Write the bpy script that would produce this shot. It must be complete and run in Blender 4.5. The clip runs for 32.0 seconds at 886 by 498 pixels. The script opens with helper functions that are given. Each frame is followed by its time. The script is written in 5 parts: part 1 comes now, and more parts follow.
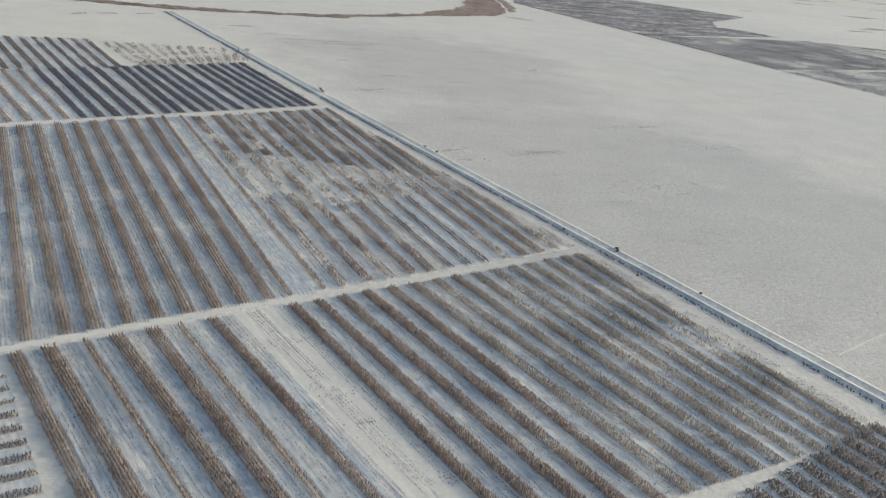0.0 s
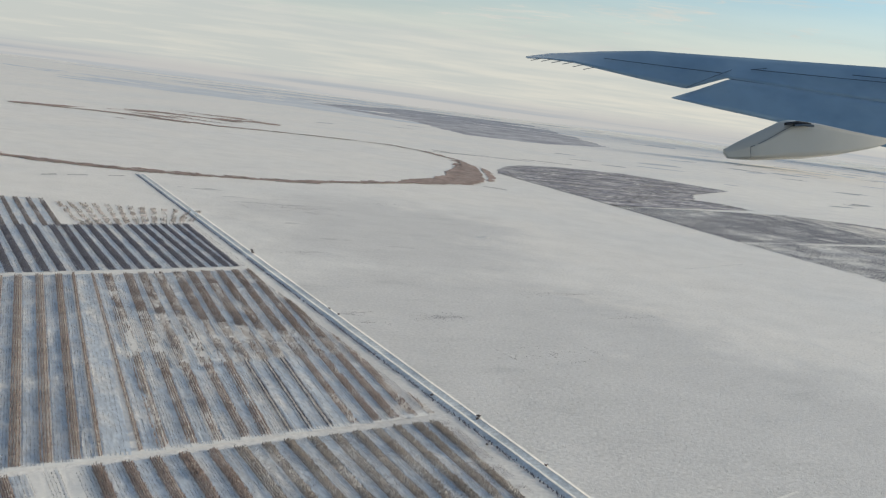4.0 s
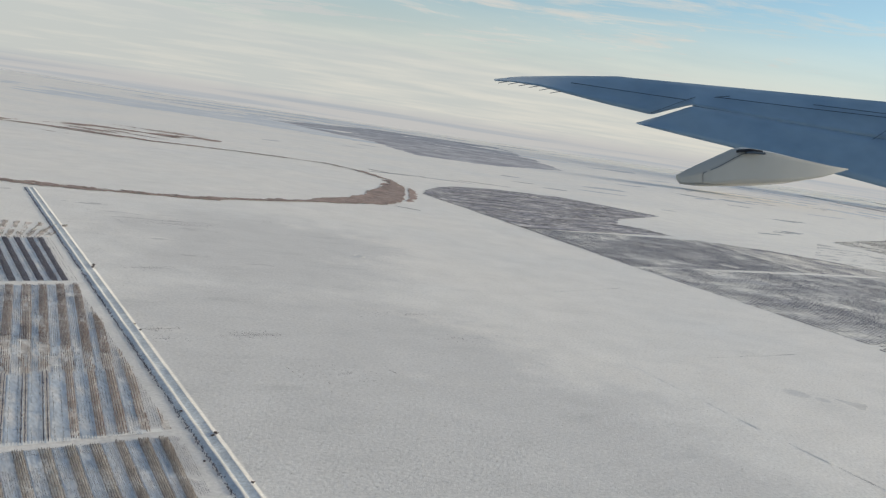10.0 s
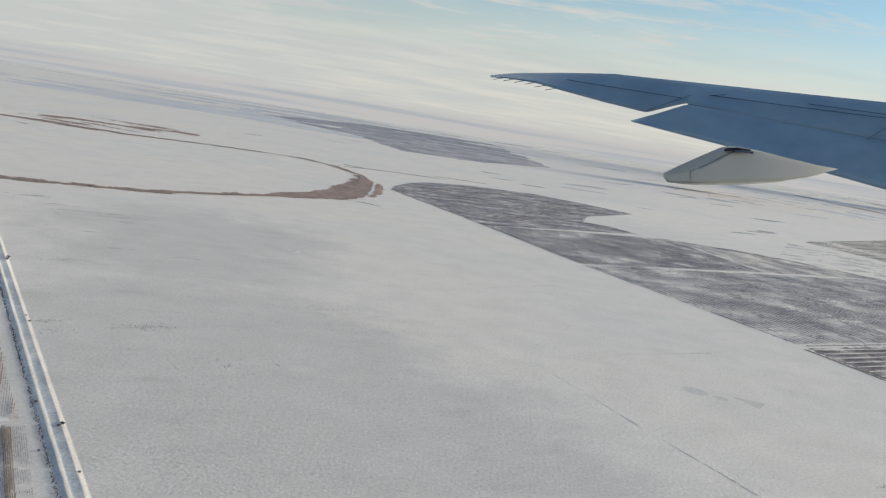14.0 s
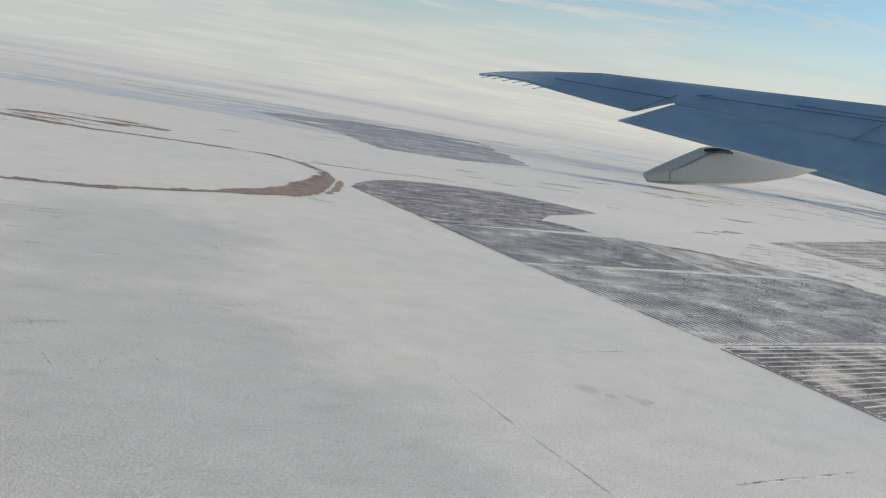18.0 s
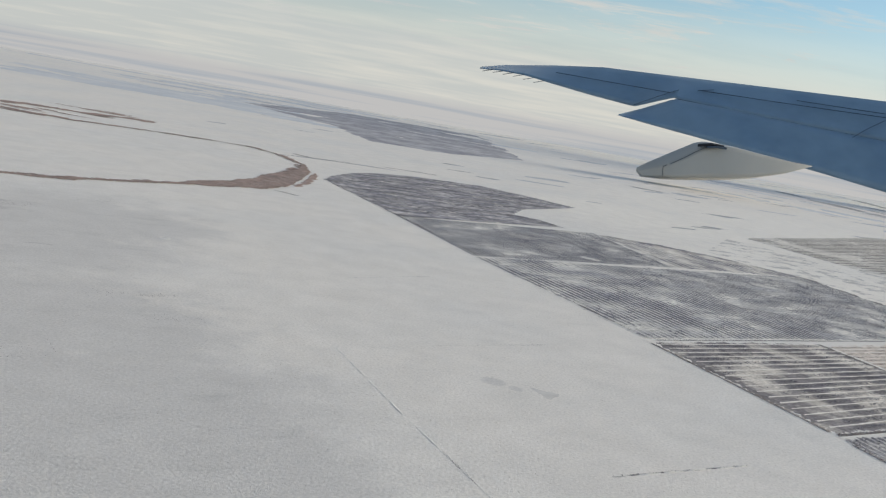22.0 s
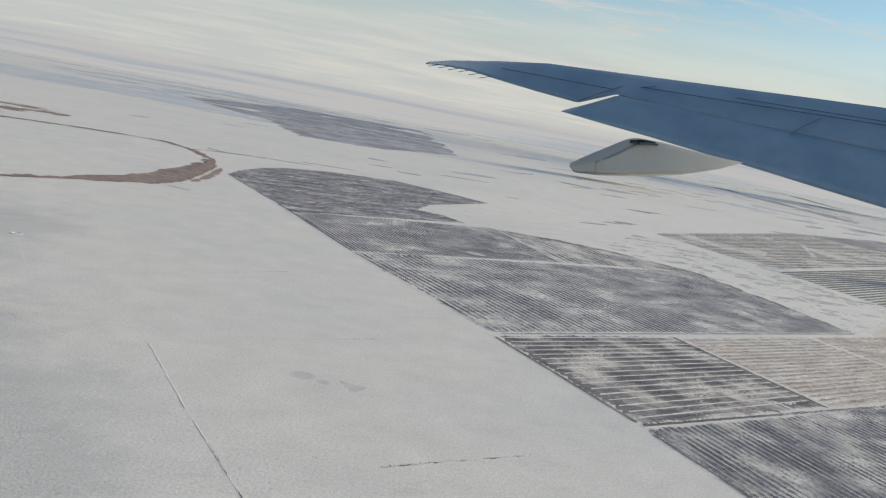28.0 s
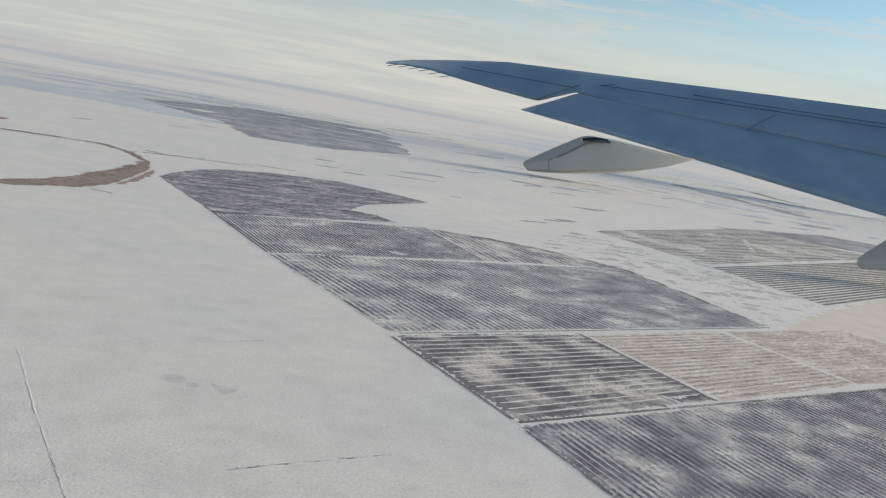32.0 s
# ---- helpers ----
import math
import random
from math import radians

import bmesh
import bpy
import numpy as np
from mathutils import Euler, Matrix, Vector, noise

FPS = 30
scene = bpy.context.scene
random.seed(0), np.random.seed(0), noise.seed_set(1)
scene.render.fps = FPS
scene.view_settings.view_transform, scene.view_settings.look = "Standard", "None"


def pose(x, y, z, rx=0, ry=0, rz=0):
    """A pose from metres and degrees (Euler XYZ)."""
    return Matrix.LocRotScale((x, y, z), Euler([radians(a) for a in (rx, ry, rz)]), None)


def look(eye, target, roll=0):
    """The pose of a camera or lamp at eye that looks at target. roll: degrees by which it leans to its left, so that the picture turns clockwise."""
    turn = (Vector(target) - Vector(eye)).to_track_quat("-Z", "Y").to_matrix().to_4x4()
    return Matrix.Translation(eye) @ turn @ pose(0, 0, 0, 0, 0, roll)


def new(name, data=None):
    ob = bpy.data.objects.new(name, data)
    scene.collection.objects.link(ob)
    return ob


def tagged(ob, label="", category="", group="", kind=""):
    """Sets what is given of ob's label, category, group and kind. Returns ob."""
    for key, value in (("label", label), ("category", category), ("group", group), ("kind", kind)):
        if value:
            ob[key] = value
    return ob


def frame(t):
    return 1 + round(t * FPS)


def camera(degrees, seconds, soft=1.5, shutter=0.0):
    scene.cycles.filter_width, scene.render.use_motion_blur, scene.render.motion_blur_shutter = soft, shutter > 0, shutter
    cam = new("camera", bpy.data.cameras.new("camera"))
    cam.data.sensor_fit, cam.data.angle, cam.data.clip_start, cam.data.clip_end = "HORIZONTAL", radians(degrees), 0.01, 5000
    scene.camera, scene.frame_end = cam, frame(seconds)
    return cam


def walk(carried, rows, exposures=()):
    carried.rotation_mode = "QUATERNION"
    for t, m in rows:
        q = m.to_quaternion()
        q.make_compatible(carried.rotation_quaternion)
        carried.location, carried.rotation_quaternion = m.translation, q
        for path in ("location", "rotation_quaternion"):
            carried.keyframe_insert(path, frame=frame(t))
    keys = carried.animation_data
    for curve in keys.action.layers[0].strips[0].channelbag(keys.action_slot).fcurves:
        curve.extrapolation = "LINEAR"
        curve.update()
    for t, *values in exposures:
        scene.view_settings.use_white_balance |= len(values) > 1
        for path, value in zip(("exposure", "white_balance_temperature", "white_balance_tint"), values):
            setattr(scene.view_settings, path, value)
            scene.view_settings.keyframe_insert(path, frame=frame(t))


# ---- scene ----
cam = camera(52.65, 32.0, 1.25)
# the flight: seconds, eye, yaw to the left from +y, pitch, roll
PATH = [
    (0, -196.91, -9.41, 92.35, 1.737, -20.101, 6.609),
    (0.5, -190.78, -8.70, 92.95, 2.426, -19.068, 6.514),
    (1, -184.65, -8.02, 93.58, 2.936, -17.239, 6.503),
    (1.5, -178.53, -7.38, 94.22, 3.939, -16.054, 6.290),
    (2, -172.40, -6.77, 94.88, 3.877, -14.617, 6.569),
    (2.5, -166.27, -6.19, 95.57, 3.739, -12.748, 6.958),
    (3, -160.14, -5.65, 96.27, 4.028, -11.035, 7.177),
    (3.5, -154.01, -5.14, 96.99, 4.266, -10.295, 7.287),
    (5.5, -129.48, -3.38, 100.05, 3.955, -9.011, 7.464),
    (6, -123.34, -3.01, 100.86, 3.888, -8.886, 7.700),
    (6.5, -117.20, -2.67, 101.68, 3.808, -8.786, 7.739),
    (7, -111.06, -2.35, 102.52, 3.748, -8.702, 7.828),
    (7.5, -104.92, -2.05, 103.38, 3.651, -8.613, 7.981),
    (8, -98.77, -1.78, 104.25, 3.435, -8.531, 8.093),
    (8.5, -92.63, -1.54, 105.13, 3.443, -8.476, 8.181),
    (9, -86.47, -1.31, 106.03, 3.388, -8.381, 8.336),
    (9.5, -80.32, -1.11, 106.95, 3.272, -8.379, 8.341),
    (10, -74.17, -0.92, 107.88, 3.111, -8.388, 8.519),
    (10.5, -68.01, -0.76, 108.82, 3.341, -8.474, 8.563),
    (11, -61.84, -0.61, 109.78, 3.039, -8.489, 8.751),
    (11.5, -55.68, -0.49, 110.75, 3.172, -8.578, 8.866),
    (12, -49.51, -0.37, 111.73, 3.189, -8.632, 8.913),
    (12.5, -43.33, -0.28, 112.72, 3.090, -8.659, 8.980),
    (13, -37.16, -0.20, 113.73, 3.018, -8.651, 9.081),
    (13.5, -30.97, -0.14, 114.75, 3.341, -8.697, 8.994),
    (14, -24.79, -0.08, 115.78, 3.301, -8.683, 9.072),
    (14.5, -18.60, -0.05, 116.82, 3.325, -8.700, 9.155),
    (16.5, 6.21, -0.00, 121.08, 3.077, -8.654, 9.292),
    (17, 12.42, -0.02, 122.17, 2.646, -8.620, 9.337),
    (17.5, 18.64, -0.04, 123.27, 2.547, -8.639, 9.436),
    (18, 24.87, -0.07, 124.38, 3.057, -8.796, 9.619),
    (18.5, 31.10, -0.10, 125.50, 3.365, -8.914, 9.665),
    (19, 37.34, -0.14, 126.62, 3.438, -8.982, 9.698),
    (19.5, 43.58, -0.18, 127.75, 3.613, -9.060, 9.686),
    (20, 49.83, -0.23, 128.89, 3.770, -9.126, 9.794),
    (20.5, 56.08, -0.28, 130.04, 3.812, -9.203, 9.819),
    (21, 62.35, -0.33, 131.19, 3.732, -9.253, 9.922),
    (21.5, 68.61, -0.39, 132.35, 3.603, -9.287, 10.033),
    (22, 74.89, -0.44, 133.51, 3.583, -9.318, 9.983),
    (22.5, 81.17, -0.49, 134.68, 3.527, -9.352, 9.924),
    (23, 87.46, -0.55, 135.86, 3.465, -9.383, 9.984),
    (23.5, 93.76, -0.60, 137.04, 3.429, -9.411, 10.165),
    (24, 100.06, -0.64, 138.23, 3.346, -9.441, 10.327),
    (24.5, 106.37, -0.69, 139.42, 3.339, -9.476, 10.277),
    (26.5, 131.69, -0.80, 144.21, 3.045, -9.545, 10.137),
    (27, 138.05, -0.81, 145.42, 2.931, -9.542, 10.190),
    (27.5, 144.41, -0.81, 146.63, 1.383, -9.288, 10.345),
    (28, 150.77, -0.80, 147.84, 1.030, -9.186, 10.370),
    (28.5, 157.15, -0.79, 149.05, 1.206, -9.206, 10.470),
    (29, 163.54, -0.76, 150.26, 0.497, -9.048, 10.534),
    (29.5, 169.93, -0.71, 151.47, 0.263, -9.058, 10.539),
    (30, 176.34, -0.66, 152.69, 0.249, -9.045, 10.425),
    (30.5, 182.75, -0.59, 153.90, -0.154, -8.986, 10.329),
    (31, 189.18, -0.50, 155.12, -0.049, -8.953, 10.114),
    (31.5, 195.61, -0.40, 156.33, -0.528, -8.910, 10.007),
    (32, 202.05, -0.29, 157.55, -0.727, -8.932, 9.901),
]


def flight_pose(x, y, z, yaw, pitch, roll):
    a, b = radians(yaw), radians(pitch)
    ahead = Vector((-math.sin(a) * math.cos(b), math.cos(a) * math.cos(b), math.sin(b)))
    return look((x, y, z), Vector((x, y, z)) + ahead * 100, roll)


walk(cam, [(row[0], flight_pose(*row[1:])) for row in PATH], [(0.0, 0.27, 6720, 7), (3.0, 0.25, 6620, 8), (9.0, 0.22, 6560, 9), (14.0, 0.2, 6520, 10), (19.0, 0.2, 6500, 10), (24.0, 0.19, 6500, 10), (28.0, 0.17, 6500, 10), (32.0, 0.17, 6500, 10)])

# ---- light ----
SUN_DIR = Vector((0.92, 0.39, 0.0)).normalized()
SUN_ELEV = radians(13.5)
sun = new("sun", bpy.data.lights.new("sun", "SUN"))
sun.data.energy, sun.data.angle, sun.data.color = 4.3, radians(18), (1.0, 0.857, 0.635)
sun.matrix_world = look((SUN_DIR.x * 400, SUN_DIR.y * 400, math.tan(SUN_ELEV) * 400), (0, 0, 0))

world = bpy.data.worlds.new("winter_sky")
scene.world = world
world.use_nodes = True


def make_sky(w):
    nt = w.node_tree
    N, L = nt.nodes, nt.links
    N.clear()
    out = N.new("ShaderNodeOutputWorld")
    bg = N.new("ShaderNodeBackground")
    sky = N.new("ShaderNodeTexSky")
    sky.sky_type, sky.sun_disc = "NISHITA", False
    sky.sun_elevation, sky.sun_rotation = SUN_ELEV, math.atan2(SUN_DIR.x, SUN_DIR.y)
    sky.air_density, sky.dust_density, sky.ozone_density = 1.0, 0.3, 2.4
    tc = N.new("ShaderNodeTexCoord")
    sep = N.new("ShaderNodeSeparateXYZ")
    L.new(tc.outputs["Generated"], sep.inputs[0])
    # cloud sheet: the direction is carried up to a plane overhead
    zz = N.new("ShaderNodeMath"); zz.operation = "MAXIMUM"; zz.inputs[1].default_value = 0.0
    L.new(sep.outputs["Z"], zz.inputs[0])
    za = N.new("ShaderNodeMath"); za.operation = "ADD"; za.inputs[1].default_value = 0.06
    L.new(zz.outputs[0], za.inputs[0])
    div = N.new("ShaderNodeVectorMath"); div.operation = "DIVIDE"
    comb = N.new("ShaderNodeCombineXYZ")
    for k in range(3):
        L.new(za.outputs[0], comb.inputs[k])
    L.new(tc.outputs["Generated"], div.inputs[0]); L.new(comb.outputs[0], div.inputs[1])
    mp = N.new("ShaderNodeMapping")
    mp.inputs["Scale"].default_value = (0.62, 1.0, 0.0)
    mp.inputs["Rotation"].default_value = (0, 0, radians(-12))
    mp.inputs["Location"].default_value = CLOUD_AT
    L.new(div.outputs[0], mp.inputs["Vector"])
    nz = N.new("ShaderNodeTexNoise")
    nz.inputs["Scale"].default_value, nz.inputs["Detail"].default_value = 1.0, 9.0
    nz.inputs["Roughness"].default_value, nz.inputs["Distortion"].default_value = 0.68, 0.7
    L.new(mp.outputs[0], nz.inputs["Vector"])
    ramp = N.new("ShaderNodeMapRange")
    ramp.inputs["From Min"].default_value, ramp.inputs["From Max"].default_value = 0.585, 0.77
    # the cloud sheet closes towards -x and opens towards +x
    lean = N.new("ShaderNodeMath"); lean.operation = "MULTIPLY_ADD"; lean.inputs[1].default_value = -0.30
    L.new(sep.outputs["X"], lean.inputs[0]); L.new(nz.outputs["Fac"], lean.inputs[2])
    # fine wisps along the edges of the sheet
    wisp = N.new("ShaderNodeTexNoise")
    wisp.inputs["Scale"].default_value, wisp.inputs["Detail"].default_value, wisp.inputs["Roughness"].default_value = 4.5, 8.0, 0.62
    wisp.inputs["Distortion"].default_value = 1.2
    L.new(mp.outputs[0], wisp.inputs["Vector"])
    frayed = N.new("ShaderNodeMath"); frayed.operation = "MULTIPLY_ADD"; frayed.inputs[1].default_value = 0.34
    L.new(wisp.outputs["Fac"], frayed.inputs[0]); L.new(lean.outputs[0], frayed.inputs[2])
    L.new(frayed.outputs[0], ramp.inputs["Value"])
    # veil towards the horizon
    veil = N.new("ShaderNodeMapRange")
    veil.inputs["From Min"].default_value, veil.inputs["From Max"].default_value = 0.15, 0.055
    L.new(sep.outputs["Z"], veil.inputs["Value"])
    clear = N.new("ShaderNodeMapRange")
    clear.inputs["From Min"].default_value, clear.inputs["From Max"].default_value = 0.75, 0.25
    clear.inputs["To Min"].default_value = 0.25
    L.new(sep.outputs["Z"], clear.inputs["Value"])
    thin = N.new("ShaderNodeMath"); thin.operation = "MULTIPLY"
    L.new(ramp.outputs[0], thin.inputs[0]); L.new(clear.outputs[0], thin.inputs[1])
    mx = N.new("ShaderNodeMath"); mx.operation = "MAXIMUM"
    L.new(thin.outputs[0], mx.inputs[0]); L.new(veil.outputs[0], mx.inputs[1])
    cov = N.new("ShaderNodeMath"); cov.operation = "MULTIPLY"; cov.inputs[1].default_value = 0.93
    L.new(mx.outputs[0], cov.inputs[0])
    skyk = N.new("ShaderNodeVectorMath"); skyk.operation = "MULTIPLY"; skyk.inputs[1].default_value = SKY_GAIN
    L.new(sky.outputs[0], skyk.inputs[0])
    mixc = N.new("ShaderNodeMix"); mixc.data_type = "RGBA"
    L.new(cov.outputs[0], mixc.inputs["Factor"])
    L.new(skyk.outputs[0], mixc.inputs["A"])
    # brighter and greyer folds in the clouds
    fold = N.new("ShaderNodeTexNoise")
    fold.inputs["Scale"].default_value, fold.inputs["Detail"].default_value, fold.inputs["Roughness"].default_value = 1.1, 7.0, 0.55
    L.new(mp.outputs[0], fold.inputs["Vector"])
    foldr = N.new("ShaderNodeMapRange")
    foldr.inputs["From Min"].default_value, foldr.inputs["From Max"].default_value = 0.35, 0.65
    # the sheet grows brighter towards the sun
    glow = N.new("ShaderNodeMath"); glow.operation = "MULTIPLY_ADD"; glow.inputs[1].default_value = 0.30
    L.new(sep.outputs["X"], glow.inputs[0]); L.new(fold.outputs["Fac"], glow.inputs[2])
    L.new(glow.outputs[0], foldr.inputs["Value"])
    cc = N.new("ShaderNodeMix"); cc.data_type = "RGBA"
    cc.inputs["A"].default_value, cc.inputs["B"].default_value = CLOUD_GREY, CLOUD_COLOR
    L.new(foldr.outputs[0], cc.inputs["Factor"])
    L.new(cc.outputs["Result"], mixc.inputs["B"])
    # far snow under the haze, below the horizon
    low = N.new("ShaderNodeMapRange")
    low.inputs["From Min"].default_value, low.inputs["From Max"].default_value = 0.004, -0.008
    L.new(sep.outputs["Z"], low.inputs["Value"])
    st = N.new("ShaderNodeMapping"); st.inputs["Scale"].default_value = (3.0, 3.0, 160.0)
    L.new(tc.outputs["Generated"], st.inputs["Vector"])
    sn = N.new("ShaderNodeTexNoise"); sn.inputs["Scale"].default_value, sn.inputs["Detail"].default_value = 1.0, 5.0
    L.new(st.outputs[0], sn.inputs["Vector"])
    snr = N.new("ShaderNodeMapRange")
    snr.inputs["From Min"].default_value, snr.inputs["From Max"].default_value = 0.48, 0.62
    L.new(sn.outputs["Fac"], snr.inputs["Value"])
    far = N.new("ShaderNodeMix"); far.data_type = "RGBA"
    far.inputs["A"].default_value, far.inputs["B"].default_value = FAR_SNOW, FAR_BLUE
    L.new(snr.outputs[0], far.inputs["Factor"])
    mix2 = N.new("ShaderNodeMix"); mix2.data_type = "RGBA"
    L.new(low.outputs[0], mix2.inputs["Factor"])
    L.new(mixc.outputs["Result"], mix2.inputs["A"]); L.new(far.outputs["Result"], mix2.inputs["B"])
    bg.inputs["Strength"].default_value = 0.1
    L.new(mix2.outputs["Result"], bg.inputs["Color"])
    L.new(bg.outputs[0], out.inputs[0])


CLOUD_AT = (0.9, 0.4, 0.0)
SKY_GAIN = (1.13, 1.17, 1.15)
CLOUD_COLOR, CLOUD_GREY = (5.95, 5.85, 5.45, 1), (4.85, 5.05, 4.98, 1)
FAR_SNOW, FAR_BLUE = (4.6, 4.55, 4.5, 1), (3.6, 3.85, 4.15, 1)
make_sky(world)

# ---- materials ----


def material(name, color, rough=0.9, vary=0.12, scale=2.0, color2=None, big=0.05, bump=0.0, bump_scale=3.0, island=0.0, metal=0.0, spec=0.3, thin=0.0, mid=0.0, span=(0.42, 0.66), grain=None):
    """Principled surface with mottling at two scales, fine relief and, for scattered pieces, a shade of its own for each piece."""
    m = bpy.data.materials.new(name)
    m.use_nodes = True
    N, L = m.node_tree.nodes, m.node_tree.links
    b = N["Principled BSDF"]
    b.inputs["Roughness"].default_value, b.inputs["Metallic"].default_value = rough, metal
    b.inputs["Specular IOR Level"].default_value = spec
    geo = N.new("ShaderNodeNewGeometry")
    fine = N.new("ShaderNodeTexNoise")
    fine.inputs["Scale"].default_value, fine.inputs["Detail"].default_value = scale, 6.0
    wide = N.new("ShaderNodeTexNoise")
    wide.inputs["Scale"].default_value, wide.inputs["Detail"].default_value = big, 4.0
    place = geo.outputs["Position"]
    if grain:
        # streaks: the mottling is drawn out along one direction of the plain
        turn = N.new("ShaderNodeVectorRotate"); turn.rotation_type = "Z_AXIS"; turn.inputs["Angle"].default_value = -radians(grain[0])
        L.new(place, turn.inputs["Vector"])
        draw = N.new("ShaderNodeVectorMath"); draw.operation = "MULTIPLY"; draw.inputs[1].default_value = (1 / grain[1], 1, 1)
        L.new(turn.outputs[0], draw.inputs[0])
        place = draw.outputs[0]
    L.new(place, fine.inputs["Vector"]); L.new(place, wide.inputs["Vector"])
    wr = N.new("ShaderNodeMapRange")
    wr.inputs["From Min"].default_value, wr.inputs["From Max"].default_value = span
    L.new(wide.outputs["Fac"], wr.inputs["Value"])
    mix = N.new("ShaderNodeMix"); mix.data_type = "RGBA"
    mix.inputs["A"].default_value = (*color, 1)
    mix.inputs["B"].default_value = (*(color2 or [c * 0.8 for c in color]), 1)
    L.new(wr.outputs[0], mix.inputs["Factor"])
    val = N.new("ShaderNodeMapRange")
    val.inputs["From Min"].default_value, val.inputs["From Max"].default_value = 0.25, 0.75
    val.inputs["To Min"].default_value, val.inputs["To Max"].default_value = 1 - vary, 1 + vary
    L.new(fine.outputs["Fac"], val.inputs["Value"])
    if mid:
        md = N.new("ShaderNodeTexNoise")
        md.inputs["Scale"].default_value, md.inputs["Detail"].default_value, md.inputs["Roughness"].default_value = 0.035, 7.0, 0.65
        L.new(place, md.inputs["Vector"])
        mr = N.new("ShaderNodeMapRange")
        mr.inputs["From Min"].default_value, mr.inputs["From Max"].default_value = 0.3, 0.7
        mr.inputs["To Min"].default_value, mr.inputs["To Max"].default_value = 1 - mid, 1 + mid
        L.new(md.outputs["Fac"], mr.inputs["Value"])
        mm = N.new("ShaderNodeMath"); mm.operation = "MULTIPLY"
        L.new(val.outputs[0], mm.inputs[0]); L.new(mr.outputs[0], mm.inputs[1])
        val = mm
    hsv = N.new("ShaderNodeHueSaturation")
    L.new(mix.outputs["Result"], hsv.inputs["Color"])
    if island:
        isl = N.new("ShaderNodeMapRange")
        isl.inputs["To Min"].default_value, isl.inputs["To Max"].default_value = 1 - island, 1 + island
        L.new(geo.outputs["Random Per Island"], isl.inputs["Value"])
        mul = N.new("ShaderNodeMath"); mul.operation = "MULTIPLY"
        L.new(isl.outputs[0], mul.inputs[0]); L.new(val.outputs[0], mul.inputs[1])
        L.new(mul.outputs[0], hsv.inputs["Value"])
    else:
        L.new(val.outputs[0], hsv.inputs["Value"])
    L.new(hsv.outputs[0], b.inputs["Base Color"])
    if thin:
        tr = N.new("ShaderNodeBsdfTranslucent")
        ms = N.new("ShaderNodeMixShader"); ms.inputs[0].default_value = thin
        L.new(hsv.outputs[0], tr.inputs["Color"])
        L.new(b.outputs[0], ms.inputs[1]); L.new(tr.outputs[0], ms.inputs[2])
        L.new(ms.outputs[0], N["Material Output"].inputs["Surface"])
    if bump:
        bn = N.new("ShaderNodeTexNoise")
        bn.inputs["Scale"].default_value, bn.inputs["Detail"].default_value = bump_scale, 8.0
        bn.inputs["Roughness"].default_value = 0.7
        L.new(geo.outputs["Position"], bn.inputs["Vector"])
        bp = N.new("ShaderNodeBump")
        bp.inputs["Strength"].default_value, bp.inputs["Distance"].default_value = 1.0, bump
        L.new(bn.outputs["Fac"], bp.inputs["Height"])
        L.new(bp.outputs[0], b.inputs["Normal"])
    return m


M_SNOW = material("snow", (0.83, 0.795, 0.752), 0.56, 0.15, 0.75, (0.775, 0.757, 0.733), 0.005, 0.24, 0.8, mid=0.06, spec=0.55)


